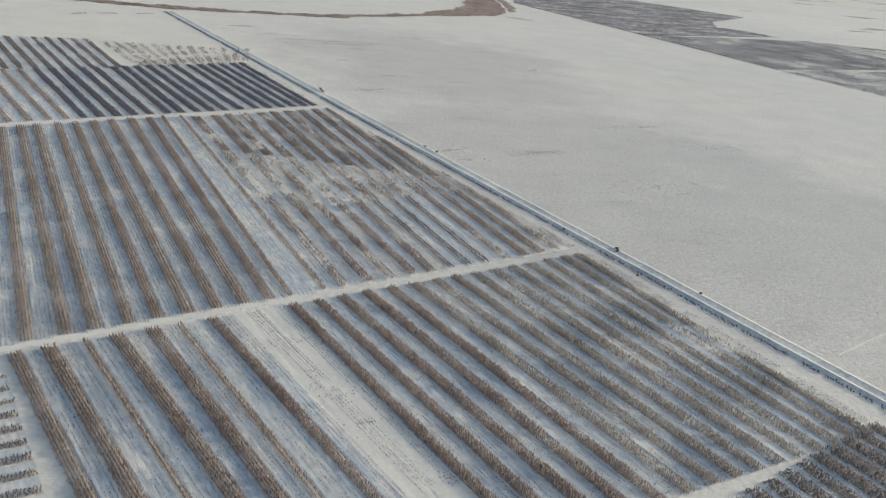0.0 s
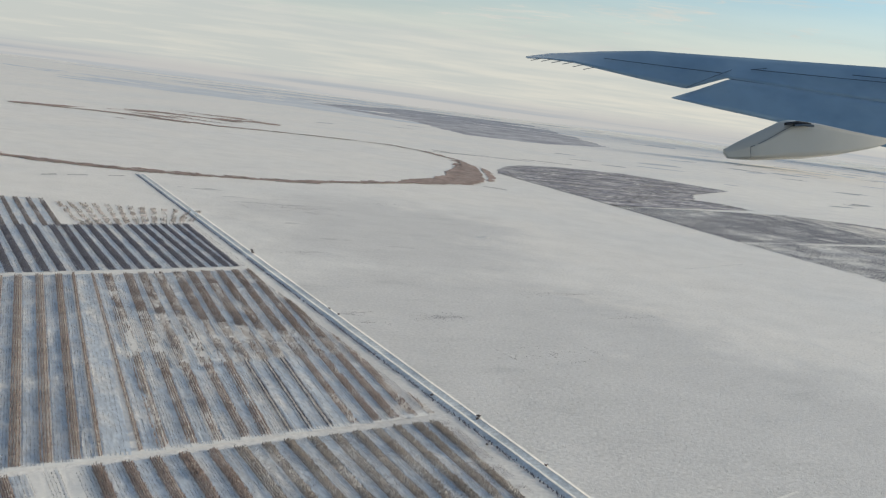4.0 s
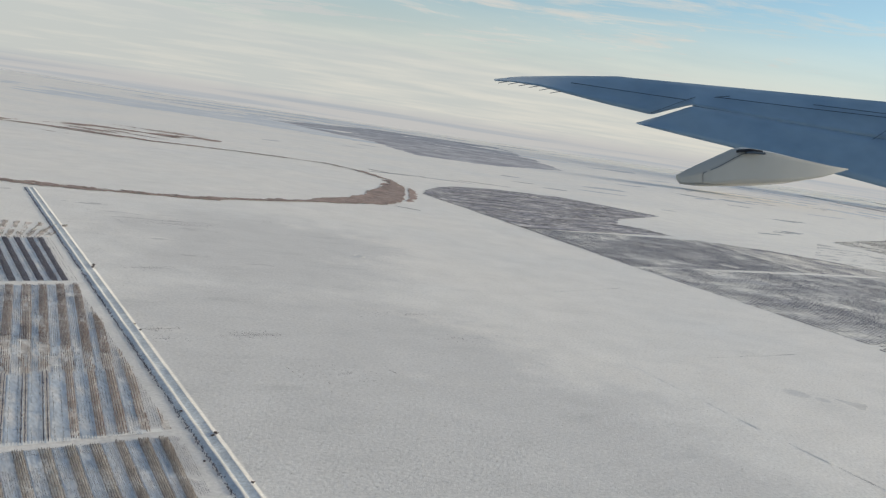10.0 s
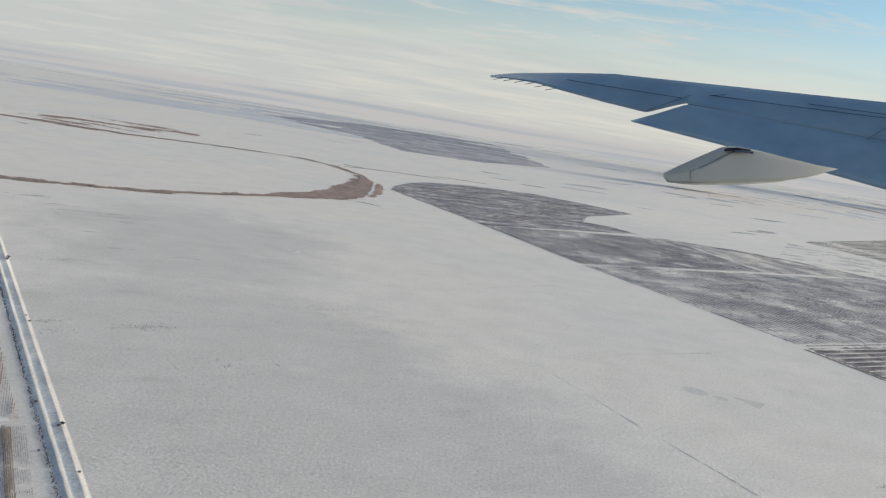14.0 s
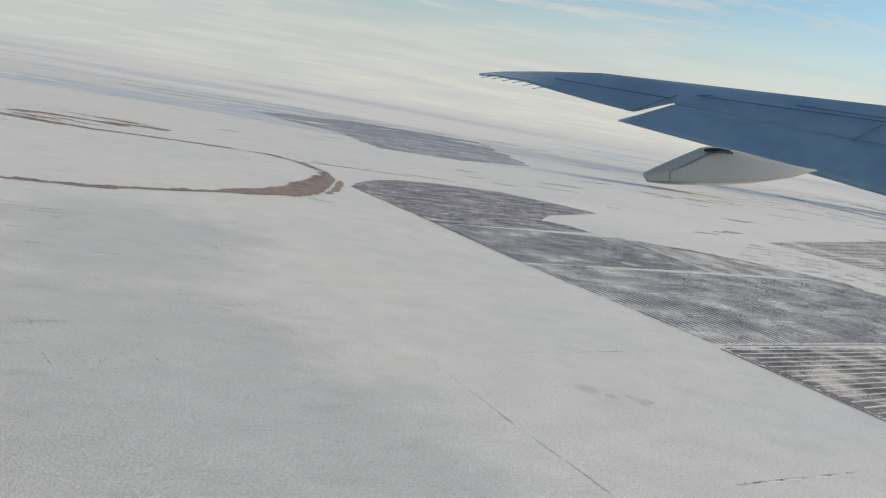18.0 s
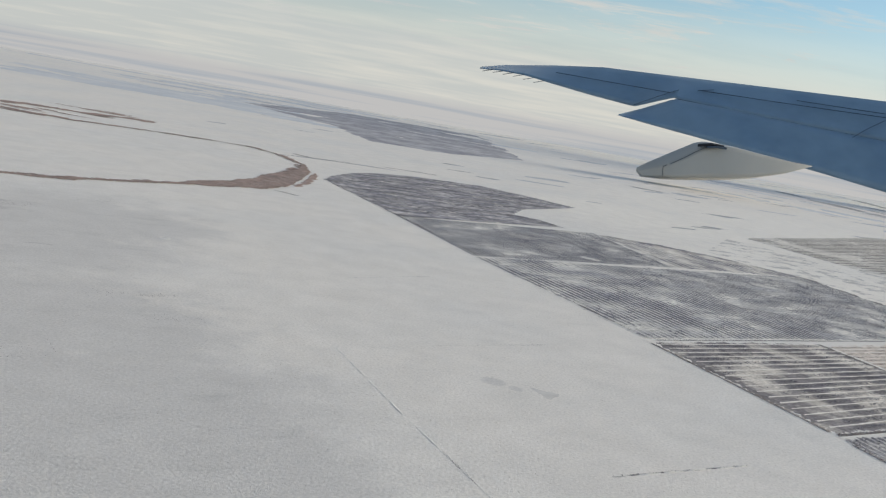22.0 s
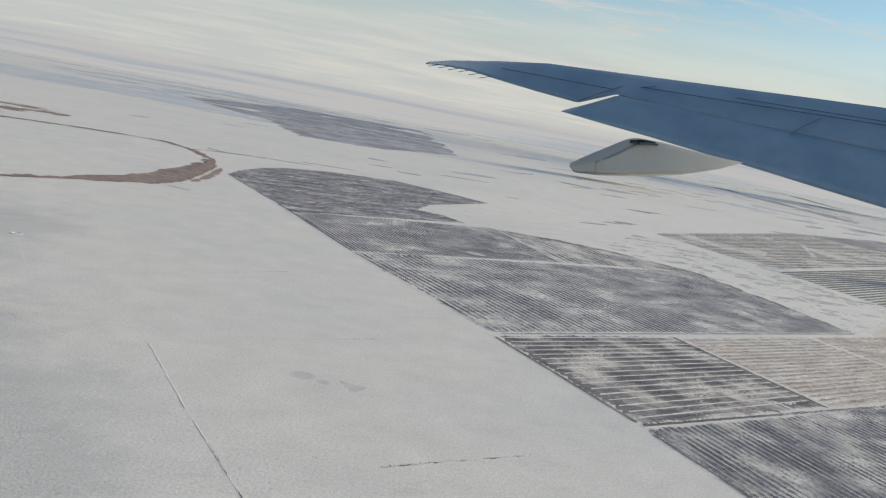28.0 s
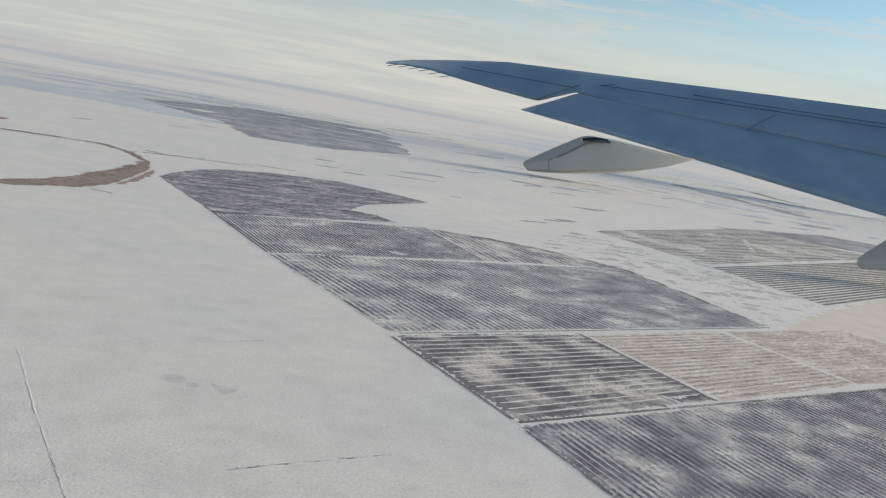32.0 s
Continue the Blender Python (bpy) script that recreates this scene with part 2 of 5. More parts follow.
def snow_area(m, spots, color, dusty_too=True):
    """Another tone of the snow over part of the plain, with a ragged soft rim."""
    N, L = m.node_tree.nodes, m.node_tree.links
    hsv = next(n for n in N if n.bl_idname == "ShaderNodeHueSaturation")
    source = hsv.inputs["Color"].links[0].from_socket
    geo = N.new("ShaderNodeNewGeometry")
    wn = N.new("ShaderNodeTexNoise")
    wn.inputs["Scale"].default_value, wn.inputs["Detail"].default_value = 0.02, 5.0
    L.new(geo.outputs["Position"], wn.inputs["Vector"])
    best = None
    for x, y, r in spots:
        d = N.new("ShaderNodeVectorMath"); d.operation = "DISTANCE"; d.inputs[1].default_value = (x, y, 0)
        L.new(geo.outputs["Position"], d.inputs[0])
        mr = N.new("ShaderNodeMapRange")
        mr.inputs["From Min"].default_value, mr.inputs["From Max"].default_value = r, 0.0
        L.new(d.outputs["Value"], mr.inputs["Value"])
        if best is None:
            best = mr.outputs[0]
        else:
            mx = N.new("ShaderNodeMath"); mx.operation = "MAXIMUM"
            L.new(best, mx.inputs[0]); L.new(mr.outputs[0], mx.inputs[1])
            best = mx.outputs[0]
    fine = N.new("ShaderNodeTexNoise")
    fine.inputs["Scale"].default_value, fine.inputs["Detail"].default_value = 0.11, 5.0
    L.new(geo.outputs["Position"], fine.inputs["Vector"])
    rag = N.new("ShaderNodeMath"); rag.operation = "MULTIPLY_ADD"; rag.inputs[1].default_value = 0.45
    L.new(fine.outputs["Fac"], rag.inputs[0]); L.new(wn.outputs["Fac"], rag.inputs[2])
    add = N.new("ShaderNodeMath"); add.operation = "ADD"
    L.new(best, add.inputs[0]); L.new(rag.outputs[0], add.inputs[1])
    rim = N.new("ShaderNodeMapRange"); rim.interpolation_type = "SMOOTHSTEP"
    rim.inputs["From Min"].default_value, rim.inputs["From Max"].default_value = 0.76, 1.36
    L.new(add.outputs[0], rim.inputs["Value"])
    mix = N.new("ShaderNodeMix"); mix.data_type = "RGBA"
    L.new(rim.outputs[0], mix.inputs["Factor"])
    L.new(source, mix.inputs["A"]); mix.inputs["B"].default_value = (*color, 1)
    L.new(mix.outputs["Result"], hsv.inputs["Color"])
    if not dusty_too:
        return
    # dust drawn out by the wind, more of it inside the area
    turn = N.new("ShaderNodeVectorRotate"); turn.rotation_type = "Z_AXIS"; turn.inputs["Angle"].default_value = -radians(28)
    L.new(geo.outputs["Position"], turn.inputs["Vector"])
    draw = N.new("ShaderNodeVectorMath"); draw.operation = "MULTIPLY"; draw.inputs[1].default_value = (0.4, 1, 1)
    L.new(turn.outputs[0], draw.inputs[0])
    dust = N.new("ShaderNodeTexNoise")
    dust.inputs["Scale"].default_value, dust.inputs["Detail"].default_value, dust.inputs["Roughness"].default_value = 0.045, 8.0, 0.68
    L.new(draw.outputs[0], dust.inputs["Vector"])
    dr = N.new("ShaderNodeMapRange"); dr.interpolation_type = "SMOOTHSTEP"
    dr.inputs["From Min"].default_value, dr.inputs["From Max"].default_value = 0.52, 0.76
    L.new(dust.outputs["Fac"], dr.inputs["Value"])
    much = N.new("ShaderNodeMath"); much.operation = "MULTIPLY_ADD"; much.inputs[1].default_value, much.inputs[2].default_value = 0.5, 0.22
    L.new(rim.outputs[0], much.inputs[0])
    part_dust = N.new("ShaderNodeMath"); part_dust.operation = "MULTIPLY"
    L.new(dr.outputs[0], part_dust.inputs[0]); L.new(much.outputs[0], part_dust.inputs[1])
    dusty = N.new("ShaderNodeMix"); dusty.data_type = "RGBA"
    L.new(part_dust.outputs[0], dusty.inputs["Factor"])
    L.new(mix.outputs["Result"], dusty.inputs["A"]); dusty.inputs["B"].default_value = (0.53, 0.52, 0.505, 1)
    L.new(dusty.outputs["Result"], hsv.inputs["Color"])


# paler tone that paints in the snow's brightness towards the sun
snow_area(M_SNOW, ((330, 1500, 330), (560, 1150, 420), (650, 1900, 600), (1000, 2600, 700)), (0.90, 0.86, 0.80), False)
# greyer snow near by; the first spot paints in dimness away from the sun
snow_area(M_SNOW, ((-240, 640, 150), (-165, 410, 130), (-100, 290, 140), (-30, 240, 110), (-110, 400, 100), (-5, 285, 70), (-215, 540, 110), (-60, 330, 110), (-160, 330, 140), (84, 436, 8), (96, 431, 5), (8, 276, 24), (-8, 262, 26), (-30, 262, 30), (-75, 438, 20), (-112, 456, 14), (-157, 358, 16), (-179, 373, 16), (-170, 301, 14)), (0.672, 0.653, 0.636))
M_PATH = material("driven_snow", (0.84, 0.83, 0.80), 0.8, 0.05, 0.7, (0.78, 0.77, 0.75), 0.08, 0.03, 1.5)
M_BANK = material("bank_snow", (0.82, 0.80, 0.765), 0.8, 0.08, 0.8, (0.75, 0.735, 0.715), 0.1, 0.06, 1.2)
M_TWIG = material("bare_twigs", (0.372, 0.317, 0.305), 0.95, 0.2, 0.5, (0.335, 0.284, 0.277), 0.05, island=0.35, spec=0.1, thin=0.3)
M_TWIG_GREY = material("grey_bare_twigs", (0.365, 0.335, 0.32), 0.95, 0.2, 0.5, (0.305, 0.29, 0.285), 0.05, island=0.35, spec=0.1, thin=0.3)
M_TWIG_DARK = material("dark_bare_twigs", (0.27, 0.245, 0.25), 0.95, 0.2, 0.5, (0.20, 0.19, 0.205), 0.05, island=0.35, spec=0.1, thin=0.4)
M_TWIG_PURPLE = material("purple_brown_twigs", (0.25, 0.205, 0.205), 0.95, 0.2, 0.5, (0.20, 0.17, 0.175), 0.05, island=0.35, spec=0.1, thin=0.3)
M_TWIG_BLUE = material("blue_black_twigs", (0.18, 0.185, 0.23), 0.95, 0.2, 0.5, (0.135, 0.14, 0.18), 0.05, island=0.35, spec=0.1, thin=0.3)
M_TWIG_OLIVE = material("olive_grey_twigs", (0.25, 0.25, 0.23), 0.95, 0.2, 0.5, (0.20, 0.20, 0.19), 0.03, island=0.3, spec=0.1, thin=0.3)
M_BLOWN = material("dark_blown_soil", (0.22, 0.225, 0.25), 0.95, 0.35, 0.3, (0.42, 0.405, 0.41), 0.05, spec=0.1)
M_PURPLE_SOIL = material("purple_soil_and_snow", (0.235, 0.225, 0.24), 0.95, 0.4, 0.4, (0.66, 0.625, 0.585), 0.03, spec=0.1, mid=0.3, span=(0.45, 0.60))
M_OLIVE_SOIL = material("olive_stubble_and_snow", (0.51, 0.495, 0.485), 0.95, 0.3, 0.1, (0.71, 0.69, 0.655), 0.014, spec=0.1, mid=0.15)
# blue shade of the dike slopes is put into this snow's colour
M_CANAL_SHADE = material("blue_canal_snow", (0.44, 0.495, 0.555), 0.7, 0.25, 0.9, (0.56, 0.595, 0.625), 0.07, 0.10, 2.2, mid=0.12)
# blue shade between the belts, with sunlit patches, put into the furrow colour
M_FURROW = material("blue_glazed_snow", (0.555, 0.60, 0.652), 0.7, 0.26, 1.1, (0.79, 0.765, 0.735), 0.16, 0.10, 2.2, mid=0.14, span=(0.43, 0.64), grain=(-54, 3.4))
M_BLUE_GREY = material("blue_glazed_plain", (0.60, 0.635, 0.685), 0.9, 0.10, 0.02, (0.70, 0.715, 0.74), 0.004, spec=0.2)
M_HUMUS = material("purple_brown_soil", (0.315, 0.25, 0.23), 0.95, 0.3, 0.4, (0.385, 0.315, 0.29), 0.05, spec=0.1)
M_LITTER = material("leaf_litter", (0.54, 0.49, 0.45), 0.95, 0.3, 1.2, (0.72, 0.70, 0.67), 0.2, spec=0.1)
M_SOIL = material("bare_soil", (0.29, 0.28, 0.295), 0.95, 0.35, 0.12, (0.48, 0.475, 0.48), 0.03, spec=0.1)
M_REED = material("dry_reeds", (0.405, 0.312, 0.28), 0.95, 0.3, 0.1, (0.31, 0.25, 0.232), 0.02, island=0.2, spec=0.1)
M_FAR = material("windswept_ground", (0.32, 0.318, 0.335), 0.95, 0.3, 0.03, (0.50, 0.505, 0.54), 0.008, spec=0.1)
M_STUBBLE = material("snowy_stubble", (0.60, 0.525, 0.48), 0.95, 0.4, 0.35, (0.80, 0.74, 0.69), 0.05, spec=0.1, mid=0.15, grain=(38, 2.5))
M_MOTTLED = material("blown_soil_and_snow", (0.315, 0.315, 0.345), 0.95, 0.5, 0.35, (0.78, 0.755, 0.705), 0.034, spec=0.1, mid=0.3, span=(0.38, 0.62), grain=(36, 2.3))
M_DARK_MOTTLED = material("dark_blown_soil_and_snow", (0.235, 0.23, 0.26), 0.95, 0.5, 0.4, (0.71, 0.68, 0.64), 0.030, spec=0.1, mid=0.35, span=(0.40, 0.62))
M_SMEAR = material("dusty_thin_snow", (0.56, 0.545, 0.54), 0.95, 0.15, 0.1, (0.68, 0.665, 0.65), 0.03, spec=0.1)
M_TWIG_MAUVE = material("mauve_brown_twigs", (0.305, 0.262, 0.255), 0.95, 0.2, 0.5, (0.25, 0.218, 0.218), 0.05, island=0.35, spec=0.1, thin=0.35)
M_STREAKED = material("streaked_soil_and_snow", (0.235, 0.235, 0.27), 0.95, 0.75, 0.28, (0.45, 0.435, 0.445), 0.06, spec=0.1, mid=0.5, span=(0.40, 0.66), grain=(30, 2.6))
M_LINE_SOIL = material("dark_soil_lines", (0.19, 0.185, 0.215), 0.95, 0.45, 0.4, (0.36, 0.35, 0.36), 0.05, spec=0.1)
M_BEIGE = material("dusty_snow", (0.80, 0.74, 0.66), 0.9, 0.08, 0.3, (0.74, 0.69, 0.62), 0.03, 0.1, 0.5, spec=0.1)
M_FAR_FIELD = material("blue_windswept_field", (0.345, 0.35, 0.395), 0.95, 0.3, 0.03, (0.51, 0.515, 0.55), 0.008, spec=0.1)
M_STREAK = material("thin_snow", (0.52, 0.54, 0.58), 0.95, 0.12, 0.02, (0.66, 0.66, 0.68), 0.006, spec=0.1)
M_WING = material("blue_grey_wing_paint", (0.225, 0.34, 0.455), 0.35, 0.08, 0.012, (0.185, 0.295, 0.415), 0.004, spec=0.5)
M_FAIRING = material("pale_grey_fairing_paint", (0.44, 0.438, 0.41), 0.4, 0.04, 0.01, (0.41, 0.41, 0.385), 0.004, spec=0.5)
M_SEAM = material("dark_blue_joint", (0.06, 0.09, 0.13), 0.6, 0.1, 0.02)
M_SEAL = material("dark_rubber_seal", (0.03, 0.035, 0.045), 0.7, 0.1, 0.02)

# ---- helpers for building ----


def mesh_object(name, verts, faces, mat, parent=None, smooth=False):
    me = bpy.data.meshes.new(name)
    verts = np.asarray(verts, dtype=np.float32).reshape(-1, 3)
    faces = np.asarray(faces, dtype=np.int32)
    n, k = faces.shape
    me.vertices.add(len(verts)); me.vertices.foreach_set("co", verts.ravel())
    me.loops.add(n * k); me.loops.foreach_set("vertex_index", faces.ravel())
    me.polygons.add(n); me.polygons.foreach_set("loop_start", np.arange(0, n * k, k, dtype=np.int32))
    me.update(calc_edges=True)
    me.validate()
    if smooth:
        me.polygons.foreach_set("use_smooth", np.ones(n, dtype=bool))
    me.materials.append(mat)
    ob = new(name, me)
    if parent:
        ob.parent = parent
    return ob


def vnoise(x, y, size, seed=0):
    """Smooth value noise, 0 to 1, with cells of the given size in metres."""
    x, y = np.asarray(x, float) / size + seed * 17.3, np.asarray(y, float) / size - seed * 9.1
    i, j = np.floor(x), np.floor(y)
    u, v = x - i, y - j
    u, v = u * u * (3 - 2 * u), v * v * (3 - 2 * v)

    def h(a, b):
        s = np.sin(a * 127.1 + b * 311.7 + seed * 74.7) * 43758.5453
        return s - np.floor(s)

    return (h(i, j) * (1 - u) + h(i + 1, j) * u) * (1 - v) + (h(i, j + 1) * (1 - u) + h(i + 1, j + 1) * u) * v


def fnoise(x, y, size, seed=0):
    return 0.55 * vnoise(x, y, size, seed) + 0.28 * vnoise(x, y, size / 2.3, seed + 1) + 0.17 * vnoise(x, y, size / 5.1, seed + 2)


def tufts(pos, height, spread, k, rng, blade=0.24):
    """Many bare shrubs: k thin upright blades each, fanning out from the foot."""
    n = len(pos)
    ang = rng.uniform(0, 2 * np.pi, (n, k))
    lean = rng.uniform(0.15, 1.0, (n, k)) * spread[:, None]
    h = height[:, None] * rng.uniform(0.55, 1.1, (n, k))
    w = (blade * spread)[:, None] * rng.uniform(0.7, 1.3, (n, k))
    foot = np.stack([pos[:, None, 0] + 0.35 * lean * np.cos(ang), pos[:, None, 1] + 0.35 * lean * np.sin(ang), np.zeros((n, k)) + pos[:, None, 2]], -1)
    top = np.stack([pos[:, None, 0] + lean * np.cos(ang), pos[:, None, 1] + lean * np.sin(ang), pos[:, None, 2] + h], -1)
    turn = ang + rng.uniform(-1.2, 1.2, (n, k)) + np.pi / 2
    side = np.stack([np.cos(turn) * w, np.sin(turn) * w, np.zeros((n, k))], -1)
    mid = foot * 0.4 + top * 0.6
    v = np.stack([foot, mid + side, top, mid - side], 2).reshape(-1, 3)
    f = np.arange(len(v)).reshape(-1, 4)
    return v, f


def ribbon(points, width, z, jitter=0.0, rng=None):
    """Flat strip along a line: vertices and quads."""
    p = np.asarray(points, float)
    d = np.gradient(p, axis=0)
    d /= np.linalg.norm(d, axis=1)[:, None]
    nrm = np.stack([-d[:, 1], d[:, 0]], 1)
    w = np.broadcast_to(np.asarray(width, float) / 2, (len(p),))
    a = w + (rng.uniform(-jitter, jitter, len(p)) if rng is not None else 0)
    b = w + (rng.uniform(-jitter, jitter, len(p)) if rng is not None else 0)
    left, right = p + nrm * a[:, None], p - nrm * b[:, None]
    v = np.concatenate([np.c_[left, np.full(len(p), z)], np.c_[right, np.full(len(p), z)]])
    n = len(p)
    f = [(i + n, i + 1 + n, i + 1, i) for i in range(n - 1)]
    return v, np.array(f)


def along(a, b, step):
    a, b = np.asarray(a, float), np.asarray(b, float)
    n = max(2, int(np.linalg.norm(b - a) / step) + 1)
    return a + (b - a) * np.linspace(0, 1, n)[:, None]


def patch(name, inside, box, cell, z, mat, lift=0.0):
    """A ragged patch of ground cover: the cells of a grid where inside(x, y) is above zero."""
    x0, y0, x1, y1 = box
    nx, ny = int((x1 - x0) / cell) + 1, int((y1 - y0) / cell) + 1
    gx, gy = np.meshgrid(np.linspace(x0, x1, nx), np.linspace(y0, y1, ny), indexing="ij")
    jx = gx + cell * 0.45 * (vnoise(gx, gy, cell * 1.3, 5) - 0.5) * 2
    jy = gy + cell * 0.45 * (vnoise(gx, gy, cell * 1.3, 8) - 0.5) * 2
    c = inside((gx[:-1, :-1] + gx[1:, 1:]) / 2, (gy[:-1, :-1] + gy[1:, 1:]) / 2) > 0
    ids = np.arange(nx * ny).reshape(nx, ny)
    f = np.stack([ids[:-1, :-1][c], ids[1:, :-1][c], ids[1:, 1:][c], ids[:-1, 1:][c]], 1)
    v = np.stack([jx, jy, z + lift * vnoise(gx, gy, cell * 2, 3)], -1).reshape(-1, 3)
    used = np.unique(f)
    back = np.zeros(nx * ny, int); back[used] = np.arange(len(used))
    return mesh_object(name, v[used], back[f], mat)


def in_poly(poly):
    """Signed distance to a polygon, positive inside."""
    P = np.asarray(poly, float)

    def s(x, y):
        d, ins = np.full(np.shape(x), 1e9), np.zeros(np.shape(x), bool)
        for (ax, ay), (bx, by) in zip(P, np.roll(P, -1, 0)):
            ex, ey = bx - ax, by - ay
            t = np.clip(((x - ax) * ex + (y - ay) * ey) / (ex * ex + ey * ey), 0, 1)
            d = np.minimum(d, np.hypot(x - ax - t * ex, y - ay - t * ey))
            cross = ((ay > y) != (by > y)) & (x < (bx - ax) * (y - ay) / (by - ay + 1e-9) + ax)
            ins ^= cross
        return np.where(ins, d, -d)

    return s


def to_line(points):
    """Distance to a polyline."""
    P = np.asarray(points, float)

    def s(x, y):
        d = np.full(np.shape(x), 1e9)
        for (ax, ay), (bx, by) in zip(P[:-1], P[1:]):
            ex, ey = bx - ax, by - ay
            t = np.clip(((x - ax) * ex + (y - ay) * ey) / (ex * ex + ey * ey), 0, 1)
            d = np.minimum(d, np.hypot(x - ax - t * ex, y - ay - t * ey))
        return d

    return s

# ---- ground ----
def build_ground():
    xs = np.concatenate([[-9000, -6000, -4000, -2500, -1500], np.linspace(-900, 1300, 23), [2000, 3000, 4500, 6500, 9000]])
    ys = np.concatenate([[-6000, -3000, -1200, -400], np.linspace(0, 1800, 19), [2300, 3000, 4000, 5500, 8000, 10000]])
    gx, gy = np.meshgrid(xs, ys, indexing="ij")
    v = np.stack([gx, gy, np.zeros_like(gx)], -1).reshape(-1, 3)
    ids = np.arange(len(v)).reshape(len(xs), len(ys))
    f = np.stack([ids[:-1, :-1].ravel(), ids[1:, :-1].ravel(), ids[1:, 1:].ravel(), ids[:-1, 1:].ravel()], 1)
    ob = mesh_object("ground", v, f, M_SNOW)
    tagged(ob, "flat plain under thin windblown snow", "ground", kind="structure")


build_ground()

# ---- tree belts ----
def belt_field(seed, top, bottom, count, band, lines, height, step, k, mat, litter, hole=0.0, hole_size=40, dens=1.0, group="", label="", skip=(), thin=(), stubble=0, clear=(), edge=None, blade=0.24, furrows=0, lush=0.5, ramp=0.14, fallow=(), at=None, span=None, share=None, strand=0.0):
    """Belts of bare young trees that run from points along the line top to points along the line bottom."""
    rng = np.random.default_rng(seed)
    roots = []
    slots = at or [((n + 0.5) / count,) * 2 for n in range(count)]
    for n, (s, low) in enumerate(slots):
        if n in skip:
            continue
        a = np.array(top[0]) + s * (np.array(top[1]) - np.array(top[0]))
        b = np.array(bottom[0]) + low * (np.array(bottom[1]) - np.array(bottom[0]))
        if span:
            a, b = a + (b - a) * span[0](s), a + (b - a) * span[1](s)
        wide = band * (0.45 if n in thin else 1.0) * rng.uniform(0.85, 1.12)
        rows = max(1, round(lines * (0.5 if n in thin else 1)))
        length = np.linalg.norm(b - a)
        d = (b - a) / length
        nrm = np.array([-d[1], d[0]])
        root = new("tree_belt")
        root.location = (a[0], a[1], 0)
        tagged(root, label, "tree belt", group)
        foot = []
        for r in range(rows):
            off = (r + 0.5) / rows - 0.5
            t = np.arange(rng.uniform(0, step), length, step)
            t = t + rng.uniform(-0.35, 0.35, len(t)) * step
            q = a + d * t[:, None] + nrm * (off * wide + rng.normal(0, 0.055 * wide / rows, len(t)))[:, None]
            bare = np.zeros(len(t), bool)
            for cx, cy, cr in clear:
                bare |= np.hypot(q[:, 0] - cx, q[:, 1] - cy) < cr * (0.55 + 0.9 * vnoise(q[:, 0], q[:, 1], 8, seed + 3))
            if strand:
                # each row is broken on its own, in runs along the belt
                cover = np.clip((fnoise(q @ d / strand, q @ nrm * 4 + 60 * n, hole_size, seed) - hole) / ramp, 0, 1)
            else:
                cover = np.clip((fnoise(q[:, 0], q[:, 1], hole_size, seed) - hole) / ramp, 0, 1)
            keep = ~(bare & (rng.uniform(0, 1, len(t)) > 0.38)) & (rng.uniform(0, 1, len(t)) < dens * cover)
            if share:
                keep &= rng.uniform(0, 1, len(t)) < share(s, t / length)
            if edge:
                keep &= (q - np.array(edge[0])) @ np.array(edge[1]) < 0
            foot.append(q[keep])
        foot = np.concatenate(foot)
        if n in fallow:
            foot = foot[:0]
            root.name = "fallow_strip"
            tagged(root, "treeless strip of ploughed snow between belts", "strip")
        elif len(foot) < 3:
            bpy.data.objects.remove(root)
            continue
        roots.append(root)
        if len(foot):
            pos = np.c_[foot - a, np.zeros(len(foot))]
            clump = 0.75 + 0.5 * vnoise(foot[:, 0], foot[:, 1], 9.0, seed + 5)
            hh = height * clump * rng.uniform(0.6, 1.25, len(foot))
            v, f = tufts(pos, hh, np.maximum(0.24 * hh, lush * wide / rows) * rng.uniform(0.8, 1.2, len(foot)), k, rng, blade)
            crown = mesh_object("crowns", v, f, mat, root)
            tagged(crown, kind="stuff")
            # litter and blown soil under the belt
            t = np.arange(0, length, max(1.2, step))
            mid = a + d * t[:, None]
            cover = np.clip((fnoise(mid[:, 0], mid[:, 1], hole_size, seed) - hole) / ramp, 0, 1)
            live = cover > 0.05
            if edge:
                live &= (mid - np.array(edge[0])) @ np.array(edge[1]) < 0
            for cx, cy, cr in clear:
                live &= np.hypot(mid[:, 0] - cx, mid[:, 1] - cy) > cr * 0.9
            v, f = ribbon(mid - a, wide * (0.25 + 0.7 * cover), 0.04, 0.12 * wide, rng)
            f = f[live[:-1] & live[1:]]
            if len(f):
                tagged(mesh_object("litter", v, f, litter, root), kind="stuff")
        if furrows and (count < 2 or n < len(slots) - 1):
            # ploughed ridges under the snow between this belt and the next
            pitch = np.linalg.norm(np.array(top[1]) - np.array(top[0])) * (slots[n + 1][0] - s if n + 1 < len(slots) else 1 / count)
            t = np.linspace(0, length, int(length / 2.5) + 2)
            base, across = a + d * t[:, None], []
            for r in range(2 * furrows + 1):
                off = wide * 0.55 + (pitch - wide * 1.1) * r / (2 * furrows) if n not in fallow else pitch * (r / (2 * furrows) - 0.35)
                h = 0.0 if r % 2 == 0 else 0.13
                line = base + nrm * (off + 0.10 * (vnoise(base[:, 0] + 31 * r, base[:, 1], 4, seed) - 0.5))[:, None]
                across.append(np.c_[line - a, 0.015 + h * (0.35 + 1.1 * vnoise(base[:, 0], base[:, 1] + 17 * r, 5, seed))])
            m = len(t)
            f = np.array([(q * m + i, q * m + i + 1, (q + 1) * m + i + 1, (q + 1) * m + i) for q in range(2 * furrows) for i in range(m - 1)])
            if edge:
                mid2 = base + nrm * pitch / 2
